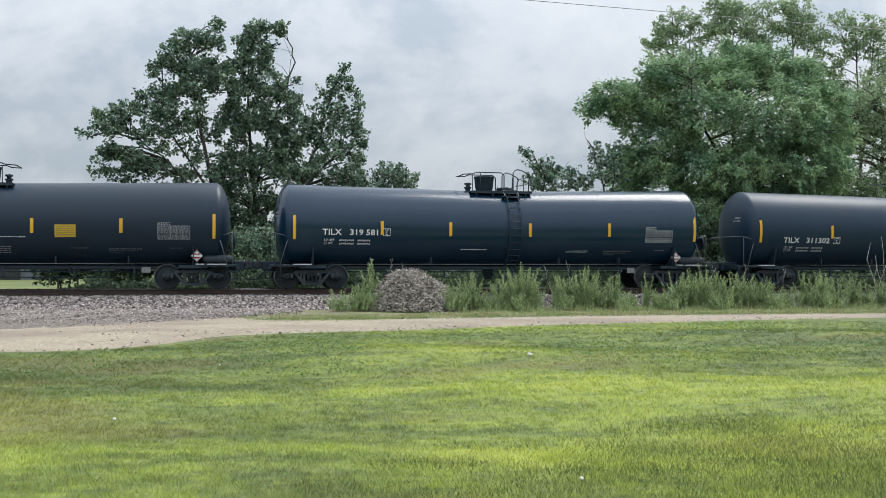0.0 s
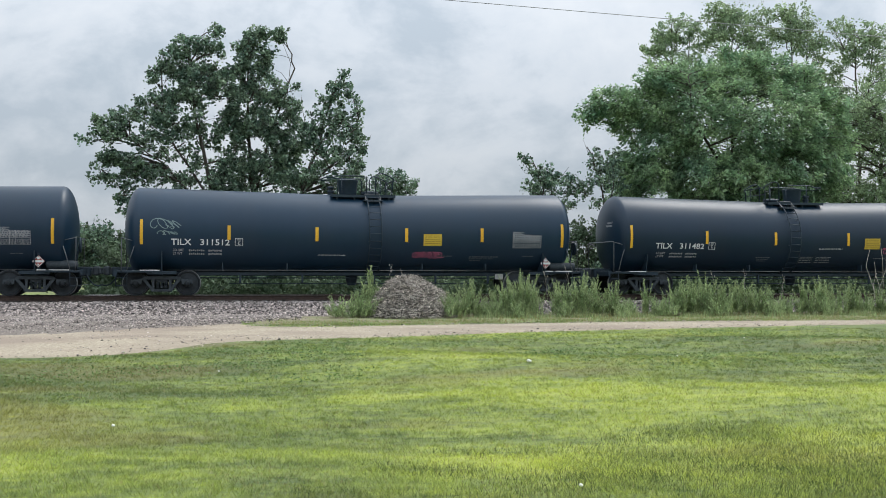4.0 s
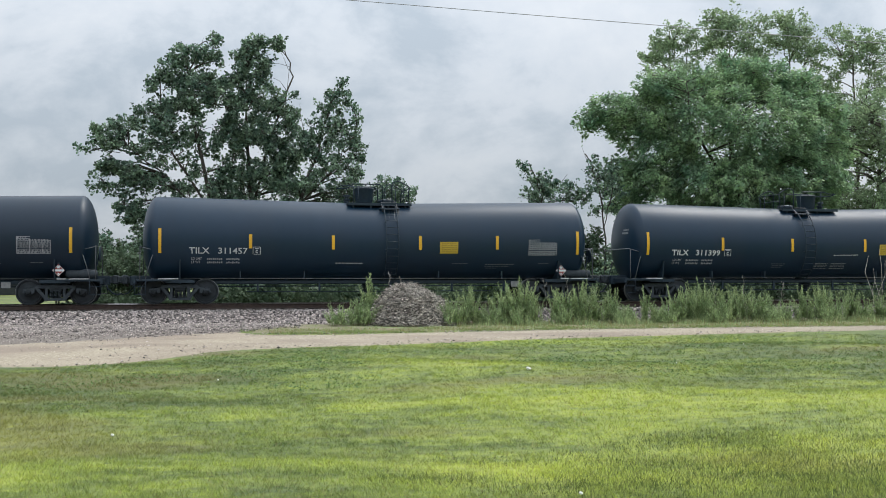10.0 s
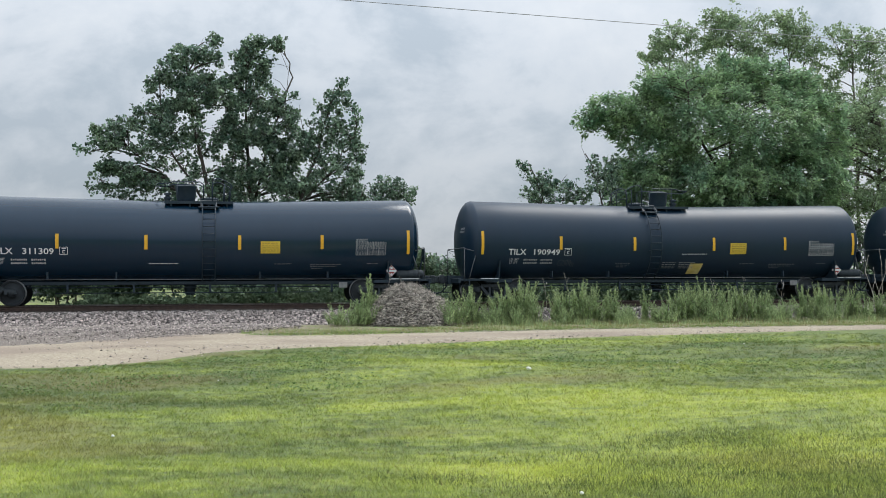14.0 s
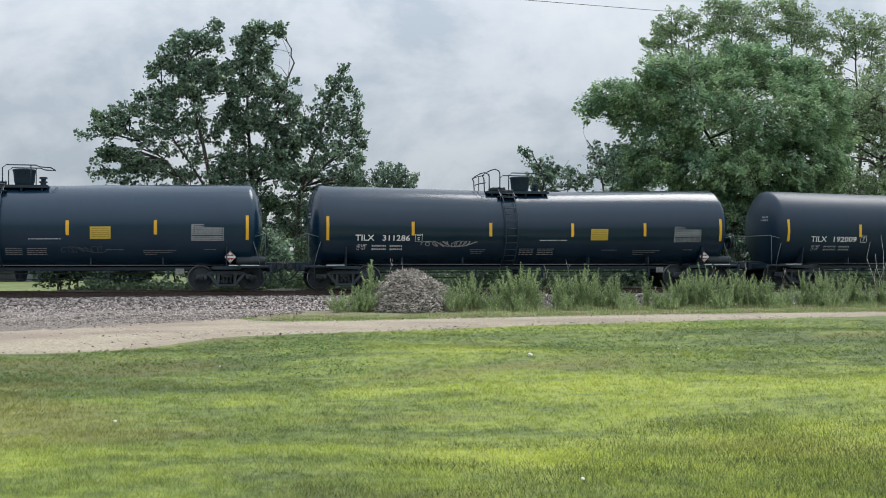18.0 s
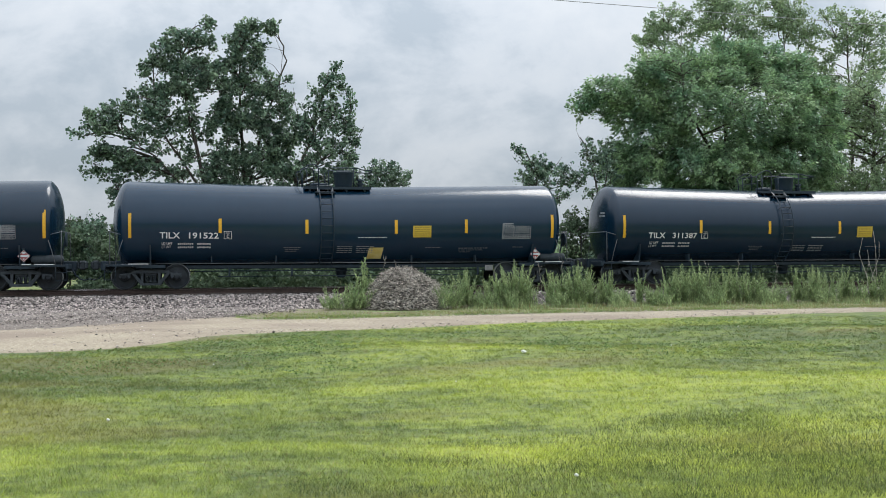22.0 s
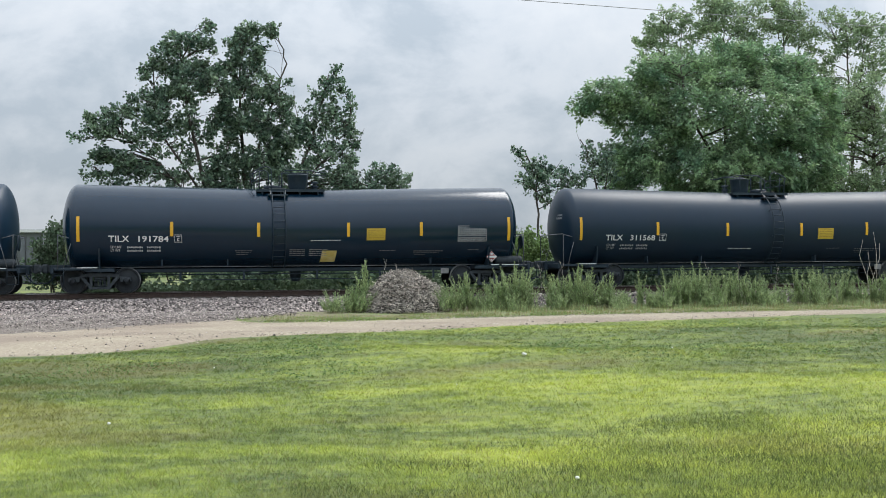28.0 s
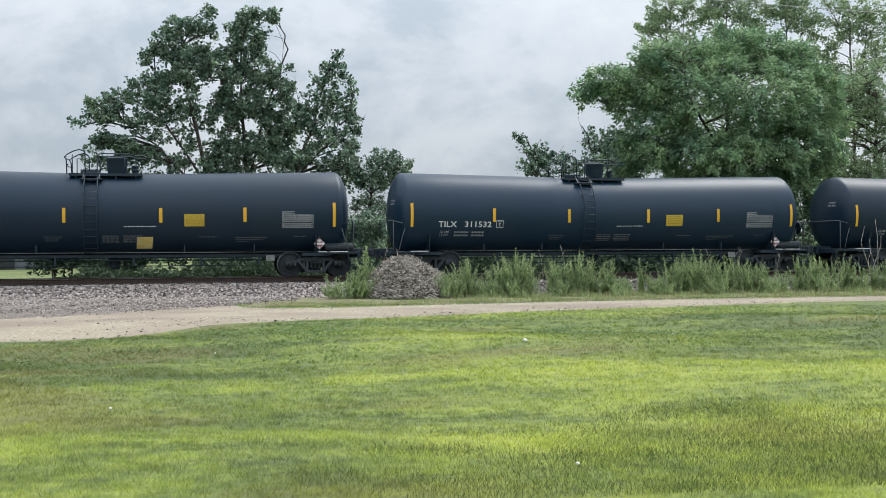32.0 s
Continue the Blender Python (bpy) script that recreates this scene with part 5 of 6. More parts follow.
    k = np.array([noise.noise(Vector((a * 0.9, b * 1.3, 14.0))) for a, b in zip(x, y)])
    keep = k + 0.34 * (-31.6 - y) + 0.38 * (np.minimum(x, 4.6) - 3.5) > -0.02 + 1.5 * (rng.random(n) - 0.35)
    x, y = x[keep], y[keep]
    blades("rank_grass", x, y, lawn_z(x, y), rng.uniform(0.015, 0.055, len(x)), rng.uniform(0.0014, 0.0030, len(x)), M_RANK, "longer dark green grass tufts in the lawn", 0.5)
    for fx, fy, s in ((-0.8, -29.5, 0.018), (2.54, -33.45, 0.015), (0.3, -23.4, 0.013), (3.2, -27.2, 0.010), (8.2, -22.6, 0.012), (11.6, -18.6, 0.014)):
        bm = BM()
        r = bmesh.ops.create_icosphere(bm, subdivisions=2, radius=s)
        for vtx in bm.verts:
            vtx.co *= 1 + 0.25 * noise.noise(vtx.co * 60)
            vtx.co.z *= 0.75
        fl = tagged(new("lawn_flower"), "small white flower head in the lawn", "flower", "flowers in the lawn")
        fl.location = (fx, fy, float(lawn_z(fx, fy)))
        hd = part("flower_head", bm, M_PETAL, fl)
        hd.location = (0, 0, 0.06)
        part("stem", tube(BM(), [(0, 0, 0), (0, 0, 0.06)], 0.002, 4), M_BLADE, fl)


make_grass()

# ---- the train ----
C, PITCH = 7.575, 18.0          # first stripe to car centre; car to car
R, ZC = 1.54, 2.29              # tank radius and height of its axis
END = 15.15 / 2 + 0.11          # half length of the straight shell
WR = 0.44                       # wheel radius
TRUCK = 6.9
SAG = 0.15                      # how much lower the barrel's top is in the middle


def sag(x, z):
    """Both halves of the barrel slope down towards the middle."""
    return z - SAG * max(0.0, 1 - abs(x) / END) * (z - 0.9) / 2.93


def on_tank(x, z, lift=0.006):
    """A place on the near side of a level tank."""
    return (x, -math.sqrt(max(0.0, (R + lift) ** 2 - (z - ZC) ** 2)), z)


def wrap(bm, lift=0.006, level=False):
    """Lays a flat drawing (x, z) on the tank's near side."""
    for v in bm.verts:
        x, y, z = on_tank(v.co.x, v.co.z, lift + v.co.y)
        v.co = Vector((x, y, z if level else sag(x, z)))
    return bm


def sheet(bm, x0, x1, z0, z1, n=4, m=1):
    """A thin drawn rectangle with edges, cut so that it can bend."""
    rows = [[bm.verts.new((x0 + (x1 - x0) * i / m, 0, z0 + (z1 - z0) * j / n)) for i in range(m + 1)] for j in range(n + 1)]
    for j in range(n):
        for i in range(m):
            bm.faces.new((rows[j][i], rows[j][i + 1], rows[j + 1][i + 1], rows[j + 1][i]))
    return bm


def tank_mesh(material):
    bm = BM()
    arc = [math.pi / 2 * k / 12 for k in range(13)]
    prof = [(-END - 0.52 * math.sin(a), max(0.02, R * math.cos(a))) for a in arc[::-1]]
    prof += [(x, R) for x in sorted([-END + 2 * END * k / 12 for k in range(1, 12)] + [-0.06, 0.06])]
    prof += [(END + 0.52 * math.sin(a), max(0.02, R * math.cos(a))) for a in arc]
    lathe(bm, prof, "x", (0, 0, ZC), 48)
    for v in bm.verts:
        v.co.z = sag(v.co.x, v.co.z)
    me = to_mesh("tank", bm, material)
    return me


TANK_SATIN, TANK_GLOSS = tank_mesh(M_TANK), tank_mesh(M_GLOSS)


def wheel_mesh():
    bm = BM()
    for s in (-1, 1):
        y = 0.755 * s
        prof = [(y - s * 0.075, WR + 0.025), (y - s * 0.045, WR + 0.025), (y - s * 0.03, WR + 0.003), (y + s * 0.07, WR - 0.004), (y + s * 0.072, WR - 0.022), (y + s * 0.070, WR - 0.05), (y + s * 0.03, WR - 0.07),
                (y + s * 0.02, 0.2), (y + s * 0.06, 0.14), (y + s * 0.11, 0.13), (y + s * 0.11, 0.02)]
        k = len(bm.faces)
        lathe(bm, prof, "y", seg=22)
        bm.faces.ensure_lookup_table()
        for f in bm.faces[k:]:
            r = math.hypot(f.calc_center_median().x, f.calc_center_median().z)
            if abs(r - WR) < 0.016:
                f.material_index = 1
        # bearing cap with three bolts
        lathe(bm, [(y + s * 0.11, 0.10), (y + s * 0.30, 0.095), (y + s * 0.32, 0.07), (y + s * 0.325, 0.02)], "y", seg=14)
        for j in range(3):
            a = 2.094 * j
            lathe(bm, [(y + s * 0.31, 0.014), (y + s * 0.345, 0.012)], "y", (0.055 * math.cos(a), 0, 0.055 * math.sin(a)), 6)
    lathe(bm, [(-0.7, 0.08), (0.7, 0.08)], "y", seg=12)
    return to_mesh("wheelset", bm, [M_WHEEL, M_TREAD])


def side_frame_mesh():
    """A cast truck side frame in outline with its two openings, 8 cm deep."""
    bm = BM()
    y0, y1 = -0.07, 0.07

    def slab(pts):
        a = [bm.verts.new((x, y0, z)) for x, z in pts]
        b = [bm.verts.new((x, y1, z)) for x, z in pts]
        bm.faces.new(a)
        bm.faces.new(b[::-1])
        for i in range(len(pts)):
            j = (i + 1) % len(pts)
            bm.faces.new((a[j], a[i], b[i], b[j]))
    slab([(-0.68, 0.56), (0.68, 0.56), (0.62, 0.66), (0.35, 0.70), (-0.35, 0.70), (-0.62, 0.66)])
    for s in (-1, 1):
        slab([(s * 0.60, 0.60), (s * 1.03, 0.55), (s * 1.06, 0.42), (s * 1.0, 0.40), (s * 0.98, 0.48), (s * 0.80, 0.50), (s * 0.76, 0.38), (s * 0.68, 0.40), (s * 0.66, 0.56)][:: -s])
        slab([(s * 0.66, 0.56), (s * 0.52, 0.56), (s * 0.24, 0.22), (s * 0.34, 0.17)][:: -s])
        slab([(s * 0.24, 0.58), (s * 0.34, 0.58), (s * 0.33, 0.20), (s * 0.25, 0.20)][:: -s])
    slab([(-0.36, 0.14), (0.36, 0.14), (0.38, 0.23), (-0.38, 0.23)])
    bmesh.ops.recalc_face_normals(bm, faces=bm.faces)
    bmesh.ops.bevel(bm, geom=list(bm.edges), offset=0.008, segments=1, affect="EDGES")
    return to_mesh("side_frame", bm, M_TRUCK, False)


WHEEL, SIDE = wheel_mesh(), side_frame_mesh()


def spring_mesh():
    bm = BM()
    for x in (0.0,):
        pts = [(x + 0.055 * math.cos(a), 0.055 * math.sin(a), 0.24 + 0.22 * a / (2 * math.pi * 5)) for a in (2 * math.pi * 5 * k / 25 for k in range(26))]
        tube(bm, pts, 0.014, 4)
    return to_mesh("spring", bm, M_TRUCK)


SPRING = spring_mesh()
BOLSTER = to_mesh("truck", box(box(BM(), -0.2, 0.2, -1.0, 1.0, 0.46, 0.66, 0.03), -0.4, 0.4, -0.3, 0.3, 0.62, 0.78, 0.03), M_TRUCK, False)
STRIPE_BIG = to_mesh("reflective_stripe", wrap(sheet(BM(), -0.052, 0.052, 1.815, 2.775, 10), level=True), M_YELLOW)
STRIPE = to_mesh("reflective_stripe", wrap(sheet(BM(), -0.055, 0.055, 2.02, 2.52, 6), level=True), M_YELLOW)


def coupler_mesh():
    bm = BM()
    box(bm, 0.0, 0.55, -0.09, 0.09, 0.74, 0.98, 0.02)
    box(bm, 0.5, 0.72, -0.17, 0.17, 0.70, 1.02, 0.04)
    box(bm, 0.66, 0.80, -0.2, -0.06, 0.74, 0.98, 0.03)
    box(bm, 0.66, 0.76, 0.08, 0.2, 0.74, 0.98, 0.03)
    return to_mesh("coupler", bm, M_TRUCK, False)


COUPLER = coupler_mesh()


def hose_mesh():
    return to_mesh("brake_hose", tube(BM(), [(0, -0.28, 0.78), (0.12, -0.3, 0.55), (0.28, -0.3, 0.38), (0.45, -0.3, 0.33), (0.60, -0.26, 0.38)], 0.026, 6), M_STEEL)


HOSE = hose_mesh()
M_DIM = mat("dull_white_stencil", (0.30, 0.31, 0.33), (0.44, 0.45, 0.47), 0.65, scale=24)
M_RESIDUE = mat("dried_pale_residue", (0.06, 0.07, 0.08), (0.24, 0.25, 0.26), 0.6, scale=9)


def bars(spec, material, name, parent, label=""):
    """Rows of short bars that stand for small lettering: (x0, x1, z, height, word widths)."""
    for x0, x1, z, h, seed in spec:
        bm = BM()
        r = random.Random(seed)
        x = x0
        while x < x1:
            w = min(r.uniform(0.05, 0.16), x1 - x)
            if w > 0.015:
                sheet(bm, x, x + w, z - h * 0.38, z + h * 0.38, 1)
            x += w + 0.03
        tagged(part(name, wrap(bm, 0.007), material, parent, label), kind="stuff")


def tank_car(kind):
    """The parts that all cars of one arrangement share; kind -1: housing ahead of the hatch, 1: behind it."""
    car = tagged(new("tank_car"), "black railway tank car with yellow reflective stripes on the rails", "tank car", "tank cars of the train")
    part("tank", TANK_SATIN, None, car)
    # flashing along the lower flank
    for s in (-1, 1):
        y = math.sqrt((R + 0.012) ** 2 - (0.90 - ZC) ** 2)
        part("flashing", box(BM(), -END + 0.2, END - 0.2, s * y - 0.018, s * y + 0.018, 0.885, 0.905), M_GREY, car, "thin grey flashing strip")
    skirt = BM()
    box(skirt, -END + 0.15, END - 0.15, -0.62, 0.62, 0.70, 0.84, 0.02)
    part("belly_sill", skirt, M_STEEL, car, smooth=False)
    # ends
    for s in (-1, 1):
        bm = BM()
        box(bm, s * 5.6 if s > 0 else -8.62, 8.62 if s > 0 else -5.6, -0.26, 0.26, 0.66, 1.0, 0.02)
        box(bm, min(s * 7.2, s * 8.45), max(s * 7.2, s * 8.45), -1.36, 1.36, 0.80, 0.88, 0.01)
        box(bm, min(s * 8.38, s * 8.48), max(s * 8.38, s * 8.48), -1.40, 1.40, 0.72, 0.90, 0.01)
        part("end_sill", bm, M_STEEL, car, smooth=False)
        bm = BM()
        for sy in (-1, 1):
            for dx in (0.0,):
                x = s * TRUCK + dx
                z1 = 1.55
                pts = [(x - 0.02, 0.72), (x + 0.02, 0.72), (x + 0.02, z1), (x - 0.02, z1)]
                yo = [sy * 1.28, sy * 1.28, sy * 1.46, sy * 1.46]
                a = [bm.verts.new((p[0], q, p[1])) for p, q in zip(pts, yo)]
                b = [bm.verts.new((p[0], q - sy * 0.9, p[1])) for p, q in zip(pts, [sy * 1.28, sy * 1.28, sy * 1.4, sy * 1.4])]
                bm.faces.new(a)
                bm.faces.new(b[::-1])
                for i in range(4):
                    j = (i + 1) % 4
                    bm.faces.new((a[j], a[i], b[i], b[j]))
        box(bm, s * TRUCK - 0.5, s * TRUCK + 0.5, -1.28, 1.28, 0.74, 0.86, 0.01)
        bmesh.ops.recalc_face_normals(bm, faces=bm.faces)
        part("saddle", bm, M_STEEL, car, smooth=False)
        cp = part("coupler", COUPLER, None, car)
        cp.matrix_basis = pose(s * 8.2, 0, 0, 0, 0, 0 if s > 0 else 180)
        hs = part("brake_hose", HOSE, None, car)
        hs.matrix_basis = pose(s * 8.45, 0, 0, 0, 0, 0 if s > 0 else 180)
        # hand rails at the end platform
        bm = tube(BM(), [(s * 8.24, -1.38, 0.86), (s * 8.24, -1.38, 1.96), (s * 8.24, -1.33, 2.02), (s * 8.24, 1.33, 2.02), (s * 8.24, 1.38, 1.96), (s * 8.24, 1.38, 0.86)], 0.017, 6)
        for sy in (-1, 1):
            tube(bm, [(s * 8.24, sy * 1.36, 2.0), (s * 7.77, sy * 1.36, 1.88)], 0.015, 5)
        part("end_handrail", bm, M_RAILING, car, "end handrail in grey that includes the sky's reflection")
        for sy in (-1, 1):
            bm = tube(BM(), [(s * 7.77, sy * 1.36, 1.86), (s * 7.92, sy * 1.38, 1.40), (s * 8.06, sy * 1.40, 0.88)], 0.015, 5)
            part("rail_brace", bm, M_RAILING, car)
            bm = BM()
            for z in (0.35, 0.62):
                tube(bm, [(s * 8.05, sy * 1.38, z), (s * 8.42, sy * 1.38, z)], 0.013, 4)
            for x in (8.05, 8.42):
                tube(bm, [(s * x, sy * 1.38, 0.33), (s * x, sy * 1.38, 0.82)], 0.013, 4)
            part("step", bm, M_STEEL, car)
        # truck
        tk = part("truck", BOLSTER, None, car, "grimy cast steel truck")
        tk.location = (s * TRUCK, 0, 0)
        for sy in (-1, 1):
            sf = part("side_frame", SIDE, None, tk)
            sf.location = (0, sy * 1.0, 0)
            for dx in (-0.14, 0.0, 0.14):
                sg = part("spring", SPRING, None, tk)
                sg.location = (dx, sy * 1.0, 0)
        for dx in (-0.885, 0.885):
            wsx = part("wheelset", WHEEL, None, tk, "steel wheelset with bright rims")
            wsx.location = (dx, 0, WR)
    # brake gear under the belly
    bm = BM()
    tube(bm, [(-5.6, -0.5, 0.62), (5.6, -0.5, 0.62)], 0.022, 5)
    part("brake_pipe", bm, M_STEEL, car)
    bm = BM()
    tube(bm, [(-4.6, -0.9, 0.43), (4.4, -0.9, 0.43)], 0.016, 5)
    part("brake_rod", bm, M_STEEL, car)
    for x in (-4.2, -2.0, 0.6, 2.9, 4.9):
        bm = BM()
        box(bm, x - 0.035, x + 0.035, -0.93, -0.45, 0.42, 0.46)
        box(bm, x - 0.035, x + 0.035, -0.93, -0.87, 0.42, 0.78)
        part("pipe_hanger", bm, M_STEEL, car, smooth=False)
    bm = BM()
    lathe(bm, [(0.34, 0.12), (0.36, 0.16), (0.52, 0.2), (0.76, 0.24)], "z", (-0.1, 0, 0), 16)
    part("bottom_outlet", bm, M_STEEL, car)
    bm = BM()
    lathe(bm, [(-0.55, 0.02), (-0.5, 0.13), (-0.42, 0.16), (0.42, 0.16), (0.5, 0.13), (0.55, 0.02)], "x", (7.75, -1.0, 1.06), 14)
    part("air_reservoir", bm, M_TRUCK, car, "grey air reservoir at the car end")
    bm = BM()
    lathe(bm, [(0, 0.25), (0.02, 0.27), (0.05, 0.27), (0.06, 0.24)], "x", (8.3, -0.72, 1.75), 18)
    tube(bm, [(8.3, -0.72, 1.75), (8.2, -0.72, 1.3), (8.2, -0.6, 0.9)], 0.03, 5)
    part("hand_brake", bm, M_STEEL, car)
    bm = BM()
    sheet(bm, 5.15, 5.45, 0, 0.2, 1)
    for v in bm.verts:
        v.co = Vector((v.co.x, -1.02, v.co.z + 0.58))
    r = bmesh.ops.solidify(bm, geom=list(bm.faces), thickness=0.02)
    part("tag_plate", bm, M_SILVER, car, smooth=False)
    # stripes
    for o, me in ((0, STRIPE_BIG), (3.06, STRIPE), (5.97, STRIPE), (9.15, STRIPE), (12.02, STRIPE), (15.15, STRIPE_BIG)):
        st = part("reflective_stripe", me, None, car, "yellow reflective stripe")
        st.location = (o - C, 0, sag(o - C, 2.27) - 2.305)
    # small lugs on the lower flank
    for o in (2.75, 5.0, 9.9, 12.3):
        part("lug", box(BM(), o - C - 0.02, o - C + 0.02, -1.28, -1.02, 0.92, 1.16), M_STEEL, car, smooth=False)
    # top fittings
    lad = 6.78 - C if kind > 0 else 8.12 - C

    def X(o):
        return o - C
    zt = sag(X(7.5), ZC + R)
    if kind > 0:
        dome, hatch, valve, p0, p1 = X(7.57), X(6.66), X(8.20), X(6.15), X(8.35)
        out = -1
    else:
        dome, hatch, valve, p0, p1 = X(7.32), X(8.15), X(6.68), X(6.72), X(8.85)
        out = 1
    part("platform", box(BM(), p0 - 0.12, p1 + 0.12, -0.85, 0.85, zt - 0.07, zt - 0.035, 0.008), M_STEEL, car, smooth=False)
    for y in (-0.85, 0.85):
        part("platform_edge", box(BM(), p0 - 0.12, p1 + 0.12, y - 0.02, y + 0.02, zt - 0.12, zt - 0.02), M_STEEL, car, smooth=False)
    bracket = to_mesh("platform_bracket", box(BM(), -0.03, 0.03, -0.8, 0.8, zt - 0.27, zt - 0.072), M_STEEL, False)
    for x in np.linspace(p0 + 0.1, p1 - 0.1, 4):
        part("platform_bracket", bracket, None, car).location.x = x
    part("step_plate", box(BM(), lad - 0.36, lad + 0.36, -1.12, -0.88, zt - 0.26, zt - 0.22, 0.008), M_STEEL, car, smooth=False)
    bm = lathe(BM(), [(zt - 0.08, 0.24), (zt + 0.02, 0.26), (zt + 0.03, 0.31), (zt + 0.14, 0.34), (zt + 0.48, 0.37), (zt + 0.51, 0.395), (zt + 0.56, 0.395), (zt + 0.58, 0.34), (zt + 0.60, 0.03)], "z", (dome, 0, 0), 24)
    part("valve_housing", bm, M_STEEL, car, "black drum-shaped valve housing")
    bm = lathe(BM(), [(zt - 0.1, 0.25), (zt + 0.04, 0.25), (zt + 0.05, 0.33), (zt + 0.12, 0.33), (zt + 0.15, 0.27), (zt + 0.18, 0.03)], "z", (hatch, 0, 0), 20)
    cover = part("hatch", bm, M_STEEL, car, "bolted round hatch cover")
    for j in range(8):
        a = 2 * math.pi * j / 8
        part("bolt", lathe(BM(), [(zt + 0.0, 0.02), (zt + 0.17, 0.02)], "z", (hatch + 0.30 * math.cos(a), 0.30 * math.sin(a), 0), 6), M_STEEL, cover)
    bm = lathe(BM(), [(zt - 0.05, 0.10), (zt + 0.10, 0.10), (zt + 0.11, 0.14), (zt + 0.16, 0.14), (zt + 0.18, 0.08), (zt + 0.24, 0.08), (zt + 0.25, 0.14), (zt + 0.31, 0.13), (zt + 0.33, 0.03)], "z", (valve, 0, 0), 14)
    part("safety_valve", bm, M_STEEL, car)
    # a hooped hand rail at the hatch's outer side
    bm = BM()
    for y in (-0.78, 0.78):
        hoop = [(0.0, -0.06), (0.0, 0.66), (0.05, 0.74), (0.18, 0.80), (0.36, 0.75), (0.60, 0.62), (0.68, 0.55), (0.62, 0.42), (0.60, -0.06)]
        tube(bm, [(hatch + out * (0.10 + u), y, zt + w) for u, w in hoop], 0.022, 6)
        tube(bm, [(hatch + out * 0.52, y, zt - 0.06), (hatch + out * 0.52, y, zt + 0.62)], 0.018, 5)
    for u, w in ((0.76, 0.55), (0.70, 0.28)):
        tube(bm, [(hatch + out * (u - 0.04), -0.78, zt + w), (hatch + out * (u + 0.06), -0.4, zt + w), (hatch + out * (u + 0.06), 0.4, zt + w), (hatch + out * (u - 0.04), 0.78, zt + w)], 0.018, 5)
    part("guard_rail", bm, M_STEEL, car)
    bm = BM()
    s = -out
    e = dome + s * 0.95
    for y in (-0.62, 0.62):
        tube(bm, [(dome - s * 0.62, y, zt - 0.1), (dome - s * 0.62, y, zt + 0.58), (dome - s * 0.5, y, zt + 0.68), (dome + s * 0.45, y, zt + 0.68), (dome + s * 0.6, y, zt + 0.62), (e, y, zt + 0.6)], 0.022, 6)
        tube(bm, [(dome + s * 0.3, y, zt - 0.1), (dome + s * 0.3, y, zt + 0.68)], 0.018, 5)
    tube(bm, [(e, -0.62, zt + 0.6), (e + s * 0.08, 0, zt + 0.56), (e, 0.62, zt + 0.6)], 0.02, 5)
    part("housing_rail", bm, M_STEEL, car)
    # ladders on both flanks
    def rung(a, sy, out=0.15):
        return sy * (R + out) * math.cos(a), sag(lad, ZC + (R + out - 0.03) * math.sin(a))
    for sy in (-1, 1):
        bm = BM()
        angs = [radians(a) for a in range(-62, 62, 6)]
        for x in (lad - 0.22, lad + 0.22):
            tube(bm, [(x, *rung(a, sy)) for a in angs], 0.021, 5)
        for k, a in enumerate(radians(-58 + 9.6 * k) for k in range(13)):
            tube(bm, [(lad - 0.22, *rung(a, sy)), (lad + 0.22, *rung(a, sy))], 0.014, 4)
        for a in (-0.9, -0.2, 0.5):
            for x in (lad - 0.22, lad + 0.22):
                tube(bm, [(x, *rung(a, sy, -0.02)), (x, *rung(a, sy))], 0.015, 4)
        part("ladder", bm, M_STEEL, car)
        # grab iron over the ladder's head, its bright sky reflection put into the grey
        a0, a1 = radians(50), radians(64)
        bm = tube(BM(), [(lad - 0.27, *rung(a0, sy, 0.02)), (lad - 0.27, *rung(a0, sy, 0.17)), (lad - 0.27, *rung(a1, sy, 0.2)), (lad + 0.27, *rung(a1, sy, 0.2)), (lad + 0.27, *rung(a0, sy, 0.17)), (lad + 0.27, *rung(a0, sy, 0.02))], 0.018, 5)
        part("grab_iron", bm, M_RAILING, car, "grab iron in grey that includes the sky's reflection")
    # fixed small lettering
    if kind > 0:
        bars([(7.9 - C, 8.95 - C, 1.84, 0.034, 3)], M_WHITE, "stencil_line", car)
    else:
        bars([(6.1 - C, 7.1 - C, 1.47, 0.034, 3)], M_WHITE, "stencil_line", car)
    if kind > 0:
        bars([(5.25 - C, 5.85 - C, 1.47, 0.035, 4), (5.3 - C, 5.8 - C, 1.40, 0.03, 5), (5.3 - C, 5.7 - C, 1.33, 0.03, 6)], M_FAINT, "stencil_line", car)
    if kind > 0:
        bars([(7.15 - C, 7.7 - C, 1.50 - 0.07 * k, 0.03, 10 + k) for k in range(4)] + [(7.85 - C, 8.5 - C, 1.50 - 0.07 * k, 0.03, 20 + k) for k in range(4)], M_GREY, "stencil_line", car)
    bars([(11.65 - C, 12.75 - C, 1.42, 0.045, 7), (11.65 - C, 12.6 - C, 1.35, 0.03, 8), (11.7 - C, 12.1 - C, 1.28, 0.03, 9)], M_FAINT, "stencil_line", car)
    bars([(10.4 - C, 11.0 - C, 1.45, 0.035, 14), (13.7 - C, 14.1 - C, 1.45, 0.03, 15)], M_FAINT, "stencil_line", car)
    for x0, x1 in ((-0.05, 0.62), (14.55, 14.85), (14.95, 15.6)):
        bm = BM()
        y = 1.42
        box(bm, x0 - C, x1 - C, -y - 0.03, -y, 0.876, 0.902)
        part("white_edge_mark", bm, M_WHITE, car, smooth=False)
